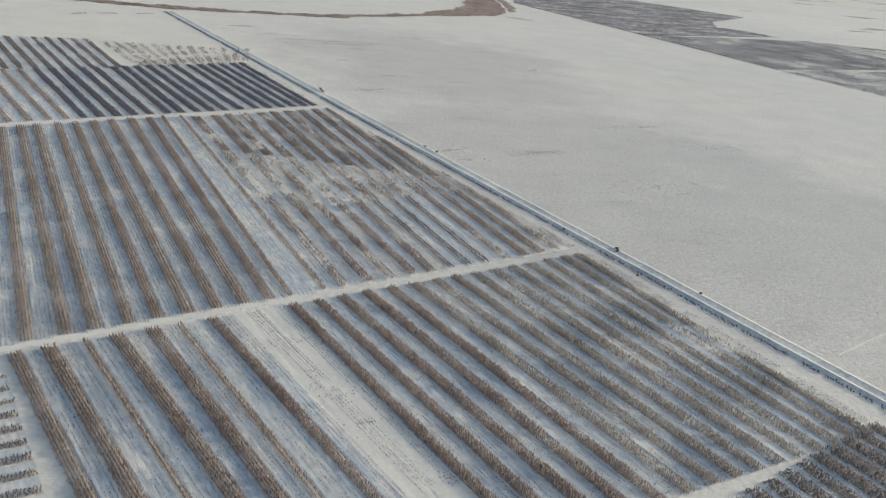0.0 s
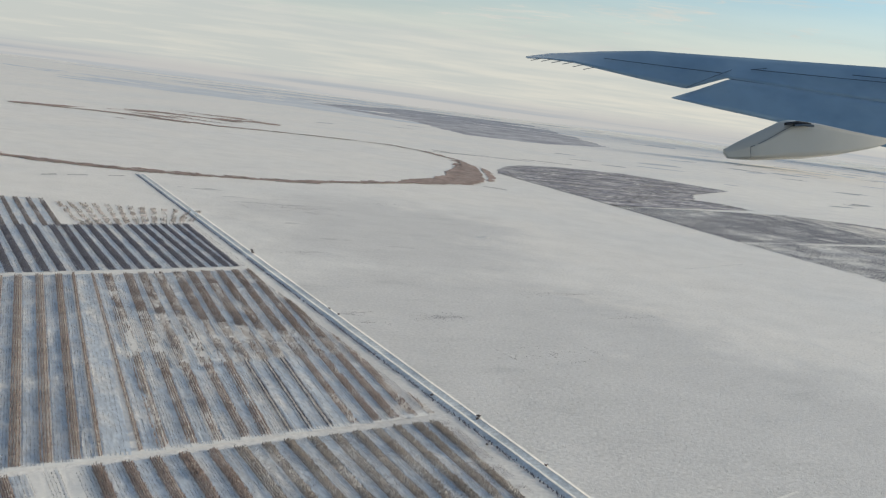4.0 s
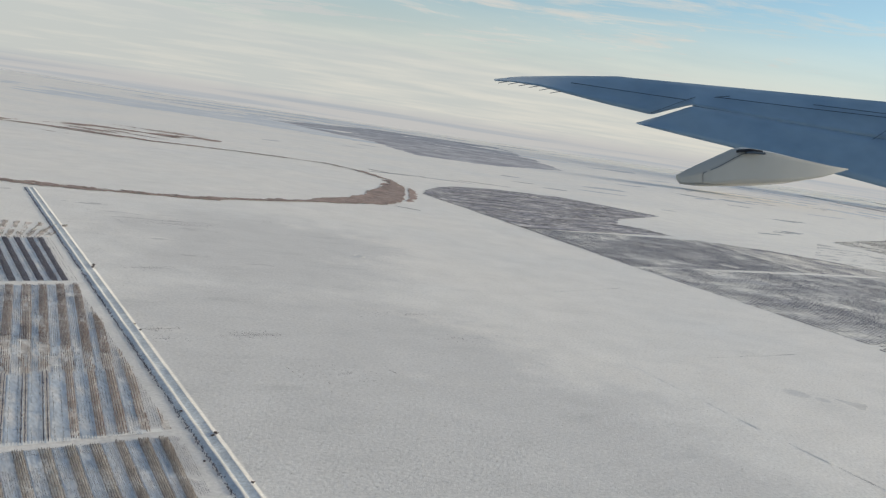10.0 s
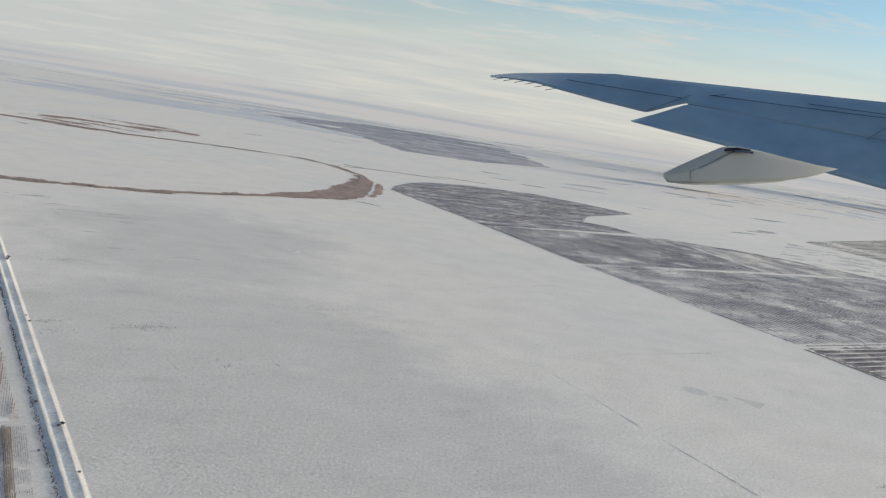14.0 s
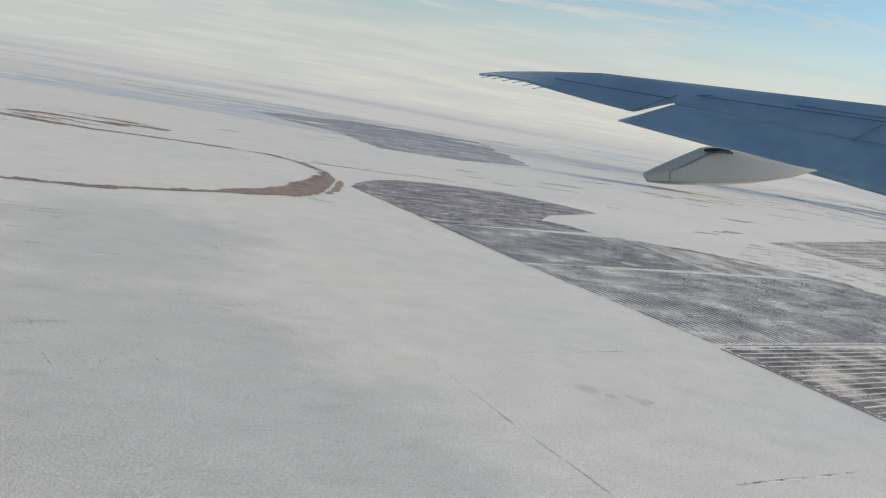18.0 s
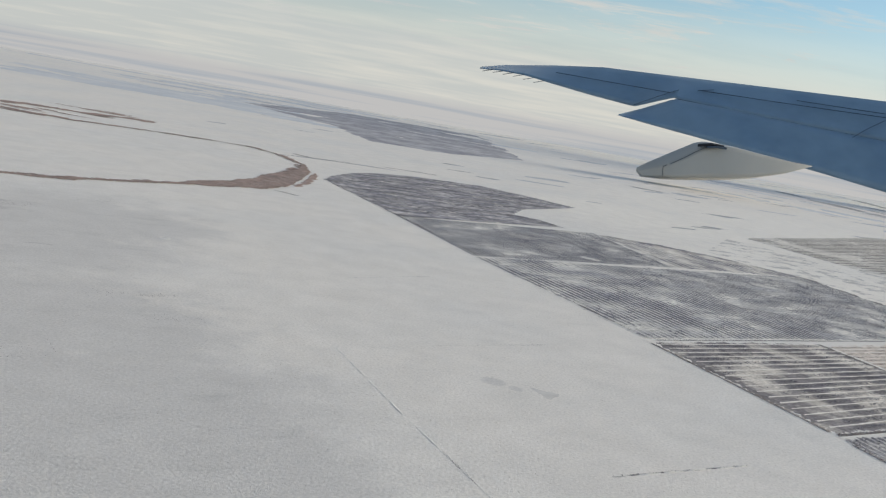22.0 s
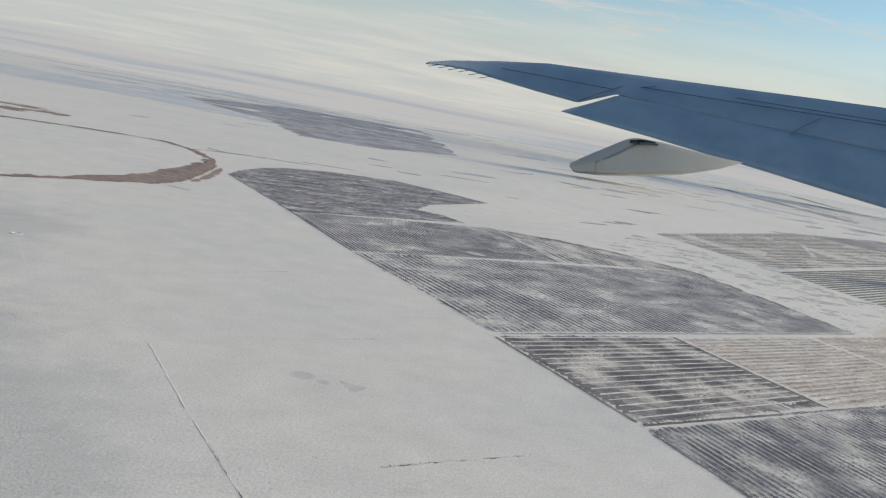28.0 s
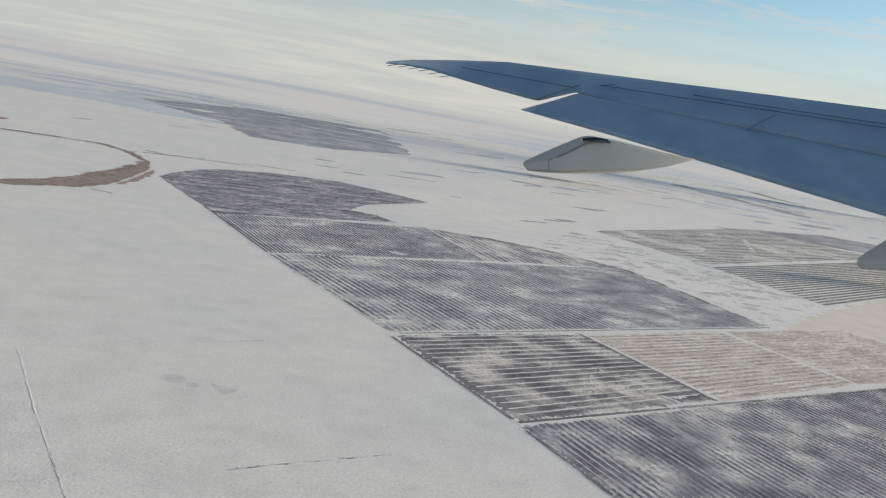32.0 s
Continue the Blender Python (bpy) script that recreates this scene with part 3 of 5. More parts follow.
                inside = (mid2 - np.array(edge[0])) @ np.array(edge[1]) < -5
                f = f[np.tile(inside[:-1] & inside[1:], 2 * furrows)]
            if len(f):
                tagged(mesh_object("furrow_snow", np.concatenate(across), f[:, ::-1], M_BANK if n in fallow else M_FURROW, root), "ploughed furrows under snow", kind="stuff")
        if stubble:
            pitch = np.linalg.norm((np.array(top[1]) - np.array(top[0]))) / count
            foot = []
            for r in range(stubble):
                off = wide / 2 + (pitch - wide) * (r + 0.5) / stubble
                t = np.arange(0, length, 0.38)
                t = t + rng.uniform(-0.4, 0.4, len(t))
                q = a + d * t[:, None] + nrm * (off + rng.normal(0, 0.035, len(t)))[:, None]
                ok = fnoise(q[:, 0], q[:, 1], 7.0, seed + 9) > 0.37
                if edge:
                    ok &= (q - np.array(edge[0])) @ np.array(edge[1]) < 0
                foot.append(q[ok])
            foot = np.concatenate(foot)
            pos = np.c_[foot - a, np.zeros(len(foot))]
            v, f = tufts(pos, rng.uniform(0.18, 0.40, len(foot)), rng.uniform(0.14, 0.30, len(foot)), 2, rng)
            tagged(mesh_object("stubble", v, f, M_TWIG_DARK, root), kind="stuff")
    return roots


def merge_belts(roots, label):
    """Far belts that nobody could count become one object."""
    heaps = {}
    for root in roots:
        at = np.array(root.location)
        for ob in list(root.children):
            me = ob.data
            v = np.empty(len(me.vertices) * 3); me.vertices.foreach_get("co", v)
            f = np.empty(len(me.polygons) * 4, dtype=np.int64); me.loops.foreach_get("vertex_index", f)
            heap = heaps.setdefault(ob.name.split(".")[0], [me.materials[0], [], [], 0])
            heap[1].append(v.reshape(-1, 3) + at); heap[2].append(f.reshape(-1, 4) + heap[3]); heap[3] += len(v) // 3
            bpy.data.objects.remove(ob)
        bpy.data.objects.remove(root)
    top = None
    for name in sorted(heaps):
        mat, v, f, _ = heaps[name]
        ob = mesh_object(name if top else "far_tree_belts", np.concatenate(v), np.concatenate(f), mat, top)
        if top:
            tagged(ob, kind="stuff")
        else:
            top = tagged(ob, label, "tree belts", kind="stuff") or ob


BROWN = "brown belt of bare young trees in snow"
# the belts' places along the upper and the lower end of each plantation
NEAR = [(0.028, 0.010), (0.067, 0.055), (0.112, 0.101), (0.150, 0.147), (0.197, 0.184), (0.235, 0.224), (0.281, 0.281), (0.3225, 0.3225), (0.363, 0.360), (0.404, 0.394), (0.4465, 0.4415), (0.487, 0.491), (0.531, 0.537), (0.575, 0.585), (0.620, 0.632), (0.664, 0.676), (0.703, 0.716), (0.745, 0.757), (0.787, 0.797), (0.828, 0.838), (0.869, 0.877), (0.911, 0.917), (0.952, 0.956), (0.988, 0.988)]
N_TOP, N_BOTTOM = ((-290, 146), (-162, 254)), ((-229.5, 77), (-106, 163))
N_BARE = ((-139, 202, 6), (-131, 200, 5), (-136, 198, 5))
belt_field(1, N_TOP, N_BOTTOM, 24, 2.95, 5, 1.05, 0.38, 9, M_TWIG, M_LITTER, hole=-0.2, blade=0.18, furrows=6, lush=0.20, group="belts in the near plantation", label=BROWN, skip=range(14, 24), fallow=(7, 8), thin=(2, 5), stubble=5, clear=N_BARE, at=NEAR)
belt_field(9, N_TOP, N_BOTTOM, 24, 3.2, 5, 0.95, 0.42, 9, M_TWIG_GREY, M_LITTER, hole=-0.06, ramp=0.5, hole_size=9, strand=1.6, blade=0.18, furrows=6, lush=0.2, group="belts in the near plantation", label="grey-brown belt of bare young trees in snow", skip=range(14), stubble=7, clear=N_BARE, at=NEAR)
MIDDLE = [(0.016, 0.016), (0.054, 0.054), (0.093, 0.093), (0.131, 0.132), (0.168, 0.176), (0.2005, 0.2106), (0.244, 0.252), (0.281, 0.2905), (0.319, 0.330), (0.360, 0.370), (0.405, 0.4095), (0.4476, 0.4472), (0.481, 0.4794), (0.525, 0.535), (0.559, 0.567), (0.609, 0.610), (0.645, 0.651), (0.685, 0.693), (0.734, 0.727), (0.769, 0.767), (0.810, 0.803), (0.850, 0.838), (0.893, 0.883), (0.935, 0.925), (0.972, 0.961), (1.012, 0.999), (1.050, 1.037)]
M_TOP, M_BOTTOM = ((-396.6, 297.6), (-267.5, 432)), ((-304.5, 139.5), (-169.4, 254.5))
M_EDGE = ((-265.7, 407.9), (0.824, 0.567))


def thin_from(s):
    return 0.30 + 0.70 * (s - 0.55)


def thin_to(s):
    return 0.69


MID_GROUP = "belts in the middle plantation"
belt_field(2, M_TOP, M_BOTTOM, 26, 2.95, 4, 1.05, 0.38, 9, M_TWIG, M_LITTER, hole=-0.2, blade=0.18, furrows=6, lush=0.20, group=MID_GROUP, label=BROWN, stubble=5, skip=range(14, 27), thin=(12, 13), at=MIDDLE, share=lambda s, u: np.where(s > 0.5, 0.65, 1.0))
belt_field(20, M_TOP, M_BOTTOM, 26, 4.1, 7, 0.9, 0.46, 6, M_TWIG_MAUVE, M_LITTER, hole=0.2, ramp=0.3, hole_size=10, strand=1.6, blade=0.22, furrows=5, lush=0.17, group=MID_GROUP, label="dense purple-brown belt of bare young trees in snow", stubble=5, skip=range(14), at=MIDDLE, edge=M_EDGE, span=(lambda s: 0.02, thin_from))
belt_field(21, M_TOP, M_BOTTOM, 26, 4.2, 6, 0.9, 0.6, 6, M_TWIG_MAUVE, M_LITTER, hole=0.33, ramp=0.25, hole_size=6, strand=2.2, dens=0.9, blade=0.2, furrows=4, stubble=4, lush=0.18, group=MID_GROUP, label="broken belt of brown shrubs in drifted snow", skip=range(14), at=MIDDLE, edge=M_EDGE, span=(thin_from, thin_to))
belt_field(10, M_TOP, M_BOTTOM, 26, 3.0, 4, 1.0, 0.42, 9, M_TWIG, M_LITTER, hole=0.2, ramp=0.3, hole_size=12, strand=1.6, blade=0.18, furrows=6, lush=0.18, group=MID_GROUP, label=BROWN, stubble=5, skip=(*range(14), 19, 20, 21), at=MIDDLE, edge=M_EDGE, span=(thin_to, lambda s: 1.0))
belt_field(22, M_TOP, M_BOTTOM, 26, 2.2, 2, 0.95, 0.4, 9, M_TWIG_BLUE, M_LITTER, hole=0.08, ramp=0.3, hole_size=12, blade=0.18, furrows=6, lush=0.16, group=MID_GROUP, label="thin dark pair of shrub rows in snow", stubble=2, skip=(*range(19), *range(22, 27)), at=MIDDLE, edge=M_EDGE, span=(thin_to, lambda s: 1.0))


def middle_place(x, y):
    """How far along and down the middle plantation a point lies, both 0 to 1."""
    a, b = np.array(M_TOP, float), np.array(M_BOTTOM, float)
    s, u = np.full(np.shape(x), 0.5), np.full(np.shape(x), 0.5)
    for _ in range(6):
        ax, ay = a[0, 0] + s * (a[1, 0] - a[0, 0]), a[0, 1] + s * (a[1, 1] - a[0, 1])
        bx, by = b[0, 0] + s * (b[1, 0] - b[0, 0]), b[0, 1] + s * (b[1, 1] - b[0, 1])
        ex, ey = x - ax - u * (bx - ax), y - ay - u * (by - ay)
        j00 = (1 - u) * (a[1, 0] - a[0, 0]) + u * (b[1, 0] - b[0, 0])
        j10 = (1 - u) * (a[1, 1] - a[0, 1]) + u * (b[1, 1] - b[0, 1])
        j01, j11 = bx - ax, by - ay
        det = j00 * j11 - j01 * j10
        s, u = s + (ex * j11 - ey * j01) / det, u + (ey * j00 - ex * j10) / det
    return s, u


def drift_cover(x, y):
    s, u = middle_place(x, y)
    band = np.minimum(u - thin_from(s), thin_to(s) - u) * 9
    out = ((x - M_EDGE[0][0]) * M_EDGE[1][0] + (y - M_EDGE[0][1]) * M_EDGE[1][1]) / 4
    cover = np.where(s > 0.55, band, -1)
    return np.minimum(np.clip(cover, -1, 1) + 2.6 * (fnoise(0.3 * x - 0.52 * y, 2.6 * x + 1.5 * y, 5, 44) - 0.80), -out)


tagged(patch("snow_drift", drift_cover, (-345, 190, -160, 430), 0.6, 0.10, M_SNOW, 0.05), "drifted snow in thin parts of the plantation", "snow", kind="stuff")
UPPER = [(0.105, 0.014), (0.148, 0.060), (0.190, 0.106), (0.232, 0.154), (0.276, 0.202), (0.318, 0.245), (0.361, 0.289), (0.402, 0.332), (0.439, 0.378), (0.484, 0.423), (0.522, 0.468), (0.574, 0.518), (0.609, 0.558), (0.644, 0.606), (0.682, 0.650), (0.722, 0.691), (0.763, 0.741), (0.810, 0.795), (0.846, 0.838), (0.883, 0.880), (0.920, 0.920), (0.960, 0.960), (0.993, 0.993)]
U_TOP, U_BOTTOM = ((-470, 380), (-343, 516)), ((-393, 312), (-280, 423))
belt_field(3, U_TOP, U_BOTTOM, 23, 3.5, 6, 1.0, 0.6, 5, M_TWIG_BLUE, M_BLOWN, hole=0.0, blade=0.2, furrows=3, group="belts in the upper plantation", label="dark belt of bare young trees in snow", stubble=3, at=UPPER, skip=range(6))
belt_field(23, U_TOP, U_BOTTOM, 23, 2.4, 4, 0.9, 0.5, 5, M_TWIG, M_LITTER, hole=0.0, ramp=0.4, hole_size=15, blade=0.2, furrows=3, group="belts in the upper plantation", label=BROWN, stubble=3, at=UPPER, skip=range(6, 23))
belt_field(4, ((-511.3, 493.2), (-443.4, 536.2)), ((-446.5, 407.3), (-390, 460.3)), 11, 3.0, 4, 0.9, 0.7, 5, M_TWIG_DARK, M_SOIL, hole=0.10, ramp=0.4, hole_size=20, furrows=2, group="belts at the plantation's end", label="dark belt of bare young trees in snow")
belt_field(5, ((-438, 532), (-352, 570)), ((-386, 466), (-340, 517)), 13, 4.2, 5, 0.9, 0.9, 6, M_TWIG_GREY, M_STUBBLE, hole=0.40, ramp=0.3, hole_size=6, strand=1.5, dens=0.75, group="broken belts at the plantation's end", label="broken row of grey bare shrubs in snow")
belt_field(6, ((-284.5, 142), (-258.5, 106)), ((-340, 99), (-314, 63)), 9, 2.0, 4, 0.8, 0.6, 6, M_TWIG_DARK, M_LITTER, hole=0.1, ramp=0.4, furrows=3, hole_size=12, group="belts beside the near plantation", label="dark belt of bare shrubs in snow")
belt_field(7, ((-145.8, 129.2), (-103.8, 168.2)), ((-118, 78), (-60, 112)), 10, 3.8, 5, 0.9, 0.5, 6, M_TWIG_DARK, M_LITTER, hole=0.05, furrows=3, group="belts past the near track", label="dark belt of bare young trees in snow", stubble=3)

PURPLE = "purple-grey belt of bare trees on blown soil"


def field_ground(corners, mat, label, cell=3.0, ragged=3.0):
    inside = in_poly(corners)
    P = np.array(corners)
    box = (P[:, 0].min() - 5, P[:, 1].min() - 5, P[:, 0].max() + 5, P[:, 1].max() + 5)
    ob = patch("plantation_ground", lambda x, y: inside(x, y) + ragged * (vnoise(x, y, 9, 4) - 0.5), box, cell, 0.02, mat, 0.02)
    return tagged(ob, label, "field", kind="structure")


def snow_rows(seed, top, bottom, count, wide, high):
    """Low lines of snow caught between the belts."""
    rng = np.random.default_rng(seed)
    V, F, n0 = [], [], 0
    for n in range(count):
        s = n / count
        a = np.array(top[0]) + s * (np.array(top[1]) - np.array(top[0]))
        b = np.array(bottom[0]) + s * (np.array(bottom[1]) - np.array(bottom[0]))
        p = along(a, b, 2.0)
        d = (b - a) / np.linalg.norm(b - a)
        nrm = np.array([-d[1], d[0]])
        w = wide * np.clip(-0.1 + 1.1 * fnoise(p[:, 0], p[:, 1], 14, seed) + 1.1 * vnoise(p[:, 0] + 40 * n, p[:, 1], 2.6, seed), 0.05, 2) * rng.uniform(0.7, 1.3)
        p = p + nrm * (0.5 * wide * (vnoise(p[:, 0], p[:, 1] + 40 * n, 4.5, seed + 2) - 0.5))[:, None]
        m = len(p)
        V.append(np.concatenate([np.c_[p + nrm * (o * w)[:, None], np.full(m, 0.05) + h] for o, h in ((-0.5, 0), (0.1, high), (0.5, 0))]))
        F.append(np.array([(n0 + k * m + i + m, n0 + k * m + i + m + 1, n0 + k * m + i + 1, n0 + k * m + i) for k in range(2) for i in range(m - 1)]))
        n0 += 3 * m
    ob = mesh_object("snow_banking", np.concatenate(V), np.concatenate(F), M_BANK)
    tagged(ob, "low white lines of snow between tree belts", "snow", kind="stuff")


SOIL = "dark blown soil mottled with snow between tree belts"
field_ground([(-43.5, 978.5), (189, 1153), (263, 970), (54, 802)], M_MOTTLED, SOIL)
merge_belts(belt_field(11, ((-42, 975), (190, 1150)), ((53, 805), (262, 970)), 60, 2.2, 2, 0.8, 1.8, 4, M_TWIG_BLUE, M_LINE_SOIL, clear=((169, 922, 11),), hole=0.26, hole_size=26, ramp=0.35, group="belts in the far plantation", label=PURPLE), "purple-grey belts of bare trees on blown soil")
snow_rows(81, ((-42, 975), (190, 1150)), ((53, 805), (262, 970)), 60, 1.0, 0.15)
field_ground([(54, 801.5), (440, 1090), (541, 864), (184, 600)], M_MOTTLED, SOIL)
belt_field(12, ((55, 800), (440, 1085)), ((183, 602), (540, 864)), 74, 2.6, 2, 0.8, 1.6, 4, M_TWIG_BLUE, M_LINE_SOIL, clear=((169, 922, 11),), hole=0.34, hole_size=26, ramp=0.35, group="belts above the cross track", label=PURPLE)
snow_rows(82, ((55, 800), (440, 1085)), ((183, 602), (540, 864)), 74, 1.3, 0.2)
field_ground([(188, 592), (328, 694), (402, 568), (264, 460)], M_PURPLE_SOIL, "stubble showing through thin snow")
belt_field(13, ((196, 594), (272, 466)), ((327, 690), (397, 568)), 17, 4.0, 3, 0.7, 1.6, 4, M_TWIG_BLUE, M_PURPLE_SOIL, hole=0.40, hole_size=30, ramp=0.25, group="belts below the cross track", label=PURPLE)
snow_rows(83, ((192, 591), (268, 463)), ((329, 691), (399, 569)), 17, 1.25, 0.22)
field_ground([(334, 692), (474, 798), (547, 682), (408, 569)], M_STUBBLE, "stubble showing through thin snow")
belt_field(14, ((334, 690), (408, 570)), ((474, 795), (545, 682)), 19, 3.4, 3, 0.6, 1.5, 3, M_TWIG_PURPLE, M_LITTER, hole=0.36, hole_size=9, ramp=0.3, strand=1.8, group="sparse belts below the cross track", label="sparse belt of low bare shrubs in snow")
snow_rows(84, ((334, 690), (408, 570)), ((474, 795), (545, 682)), 19, 0.9, 0.08)
field_ground([(265.4, 452.5), (588, 694.5), (652, 570), (332, 328)], M_DARK_MOTTLED, SOIL)
belt_field(15, ((265.4, 452), (588, 694)), ((330, 330), (650, 570)), 78, 2.3, 2, 0.8, 1.2, 4, M_TWIG_BLUE, M_LINE_SOIL, hole=0.34, hole_size=22, ramp=0.35, group="belts at the plain's edge", label=PURPLE)
snow_rows(85, ((265.4, 452), (588, 694)), ((330, 330), (650, 570)), 78, 0.75, 0.15)
field_ground([(480, 802), (645, 925), (725, 800), (552, 684)], M_STUBBLE, "stubble showing through thin snow")
merge_belts(belt_field(16, ((480, 798), (550, 684)), ((640, 920), (720, 800)), 17, 3.0, 3, 0.6, 1.8, 3, M_TWIG_PURPLE, M_LITTER, hole=0.42, hole_size=9, ramp=0.3, strand=1.8, group="sparse belts at the far corner", label="sparse belt of low bare shrubs in snow"), "sparse belts of low bare shrubs in snow")
merge_belts(belt_field(17, ((597, 1255), (688, 1072)), ((1160, 1870), (1250, 1690)), 20, 5.0, 3, 1.2, 2.4, 3, M_TWIG_OLIVE, M_SOIL, hole=0.05, hole_size=60, group="belts in the distant plantation", label="grey-green belt of bare trees in snow"), "grey-green belts of bare trees in snow")
field_ground([(462, 1466), (900, 2050), (1150, 1892), (592, 1272)], M_OLIVE_SOIL, "stubble showing through thin snow", 8.0, 12.0)
merge_belts(belt_field(18, ((462, 1466), (592, 1272)), ((900, 2050), (1150, 1892)), 24, 5.2, 2, 1.0, 3.0, 3, M_TWIG_OLIVE, M_SOIL, hole=0.33, hole_size=50, group="broken belts in the distant plantation", label="broken belt of bare trees on blown soil"), "broken belts of bare trees on blown soil")
snow_rows(87, ((597, 1255), (688, 1072)), ((1160, 1870), (1250, 1690)), 20, 3.0, 0.2)
snow_rows(88, ((462, 1466), (592, 1272)), ((900, 2050), (1150, 1892)), 24, 2.6, 0.2)
field_ground([(192, 1150), (284, 1155), (371, 1131), (440, 1088), (262, 974)], M_DARK_MOTTLED, SOIL, 3.0, 8.0)
snow_rows(86, ((192, 1150), (440, 1090)), ((262, 974), (440, 1088)), 24, 2.0, 0.15)
field_ground([(800, 1960), (1190, 2290), (1360, 2270), (1160, 1960)], M_FAR, "distant field swept bare of snow", 8.0, 14.0)

field_ground([(556, 868), (690, 1060), (862, 1255), (1000, 1180), (735, 905)], M_BEIGE, "beige snow field", 8.0, 14.0)


def hedge(a, b, wide, height, mat, label, step=1.0, hole=0.25, seed=40):
    """One line of scrub along the edge of a field."""
    belt_field(seed, (a, a), (b, b), 1, wide, 2, height * 0.75, step * 1.2, 5, mat, M_SOIL, hole=hole + 0.12, ramp=0.3, hole_size=14, label=label)


hedge((186, 588), (261, 461), 2.2, 0.9, M_TWIG_GREY, "grey scrub along the plantation edge", hole=-0.1, step=0.7, seed=41)
hedge((190, 600), (542, 861), 1.8, 0.9, M_TWIG_DARK, "dark scrub in the ditch beside a track", seed=42, hole=-0.05)
hedge((264, 458), (588, 694), 3.2, 1.1, M_TWIG_DARK, "dark scrub in the ditch beside a track", seed=43, hole=-0.05)
hedge((329, 692), (402, 566), 3.6, 0.9, M_TWIG_GREY, "grey scrub along the plantation edge", seed=44, step=0.8, hole=-0.1)
hedge((-178, 1207), (182, 604), 2.2, 1.2, M_TWIG_DARK, "dark scrub along the plantation edge", seed=45, step=1.6)
hedge((268, 446), (330, 326), 3.0, 1.2, M_TWIG_DARK, "dark scrub along the plantation edge", seed=46)
hedge((441, 1084), (541, 868), 5.0, 1.3, M_TWIG_DARK, "dark scrub along the plantation edge", seed=47, step=1.6)

D_TOP = [(-178, 1210), (-180, 1266), (-170, 1354), (-148, 1421), (-86, 1490), (20, 1545), (106, 1505), (184, 1455), (98, 1285), (84, 1194), (120, 1192), (150, 1152), (-40, 978)]
s_top = in_poly(D_TOP)
tagged(patch("bare_field", lambda x, y: np.minimum(s_top(x, y), 30 * (fnoise(x * 0.9 + y * 0.5, (y - x * 0.6) * 4.0, 60, 4) - 0.22)), (-190, 960, 195, 1555), 3.0, 0.05, M_STREAKED, 0.3), "dark windswept field with streaks of snow", "field", kind="structure")

# ---- tracks ----
TRACKS = (((-300, 141), (-166, 258.5), 2.6), ((-400, 299), (-272, 429), 2.0), ((-141.5, 131.5), (-104.5, 167.5), 1.3), ((-474, 376), (-341, 519), 1.6),
          ((50, 802), (270, 974), 1.0), ((180, 594), (545, 866), 3.2), ((264, 455), (590, 698), 2.2), ((-184, 1222), (52, 806), 1.4),
          ((334, 694), (408, 566), 3.0), ((476, 800), (548, 682), 2.6), ((594, 1262), (1170, 1890), 4.0), ((455, 1478), (690, 1064), 3.0),
          ((545, 864), (690, 1064), 3.5), ((-46, 978), (150, 1172), 0.5), ((190, 1152), (270, 975), 1.8), ((88, 1200), (96, 1264), 3.0), ((814, 1775), (760, 1560), 9.0))
for a, b, w in TRACKS:
    v, f = ribbon(along(a, b, 6), w, 0.07)
    tagged(mesh_object("track", v, f, M_PATH), "white snow-covered farm track", "track", kind="structure")

# ---- twin dikes of the canal ----
CANAL_A, CANAL_B = np.array((-458.0, 708.0)), np.array((81.0, -85.0))


def canal():
    d = (CANAL_B - CANAL_A) / np.linalg.norm(CANAL_B - CANAL_A)
    n = np.array([-d[1], d[0]])
    prof = [(-3.3, 0.0), (-2.6, 0.05), (-1.1, 0.60), (-0.8, 0.61), (0.2, 0.35), (0.9, 0.08), (3.1, 0.55), (3.35, 0.54), (4.0, 0.26), (5.0, 0.0)]
    p = along(CANAL_A, CANAL_B, 1.5)
    v = []
    for k, (o, h) in enumerate(prof):
        wob = 0.16 * (vnoise(p[:, 0], p[:, 1], 7.0, 30 + k) - 0.5)
        hh = h * (0.92 + 0.2 * vnoise(p[:, 0], p[:, 1], 9.0, 50 + k))
        v.append(np.c_[p + n * (o + wob)[:, None], hh + 0.01])
    m, q = len(p), len(prof)
    f = [(k * m + i, k * m + i + 1, (k + 1) * m + i + 1, (k + 1) * m + i) for k in range(q - 1) for i in range(m - 1)]
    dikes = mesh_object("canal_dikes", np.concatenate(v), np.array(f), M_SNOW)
    dikes.data.materials.append(M_CANAL_SHADE)
    # slopes turned from the sun and the bed get their shade as blue colour
    tinted = np.repeat([k in (1, 4, 5) for k in range(q - 1)], m - 1).astype(np.int32)
    dikes.data.polygons.foreach_set("material_index", tinted)
    tagged(dikes, "two snow-covered dikes along a narrow canal", "canal", kind="structure")
    rng = np.random.default_rng(8)
    t = np.arange(0, np.linalg.norm(CANAL_B - CANAL_A), 0.4)
    q = CANAL_A + d * t[:, None] + n * (-3.2 + rng.normal(0, 0.3, len(t)))[:, None]
    q = q[fnoise(q[:, 0], q[:, 1], 3.0, 12) > 0.35]
    hh = rng.uniform(0.3, 0.8, len(q))
    a, b = tufts(np.c_[q, np.zeros(len(q))], hh, 0.6 * hh, 7, rng)
    tagged(mesh_object("canal_scrub", a, b, M_TWIG_BLUE), "low dark scrub along the foot of the dike", "scrub", kind="stuff")


canal()

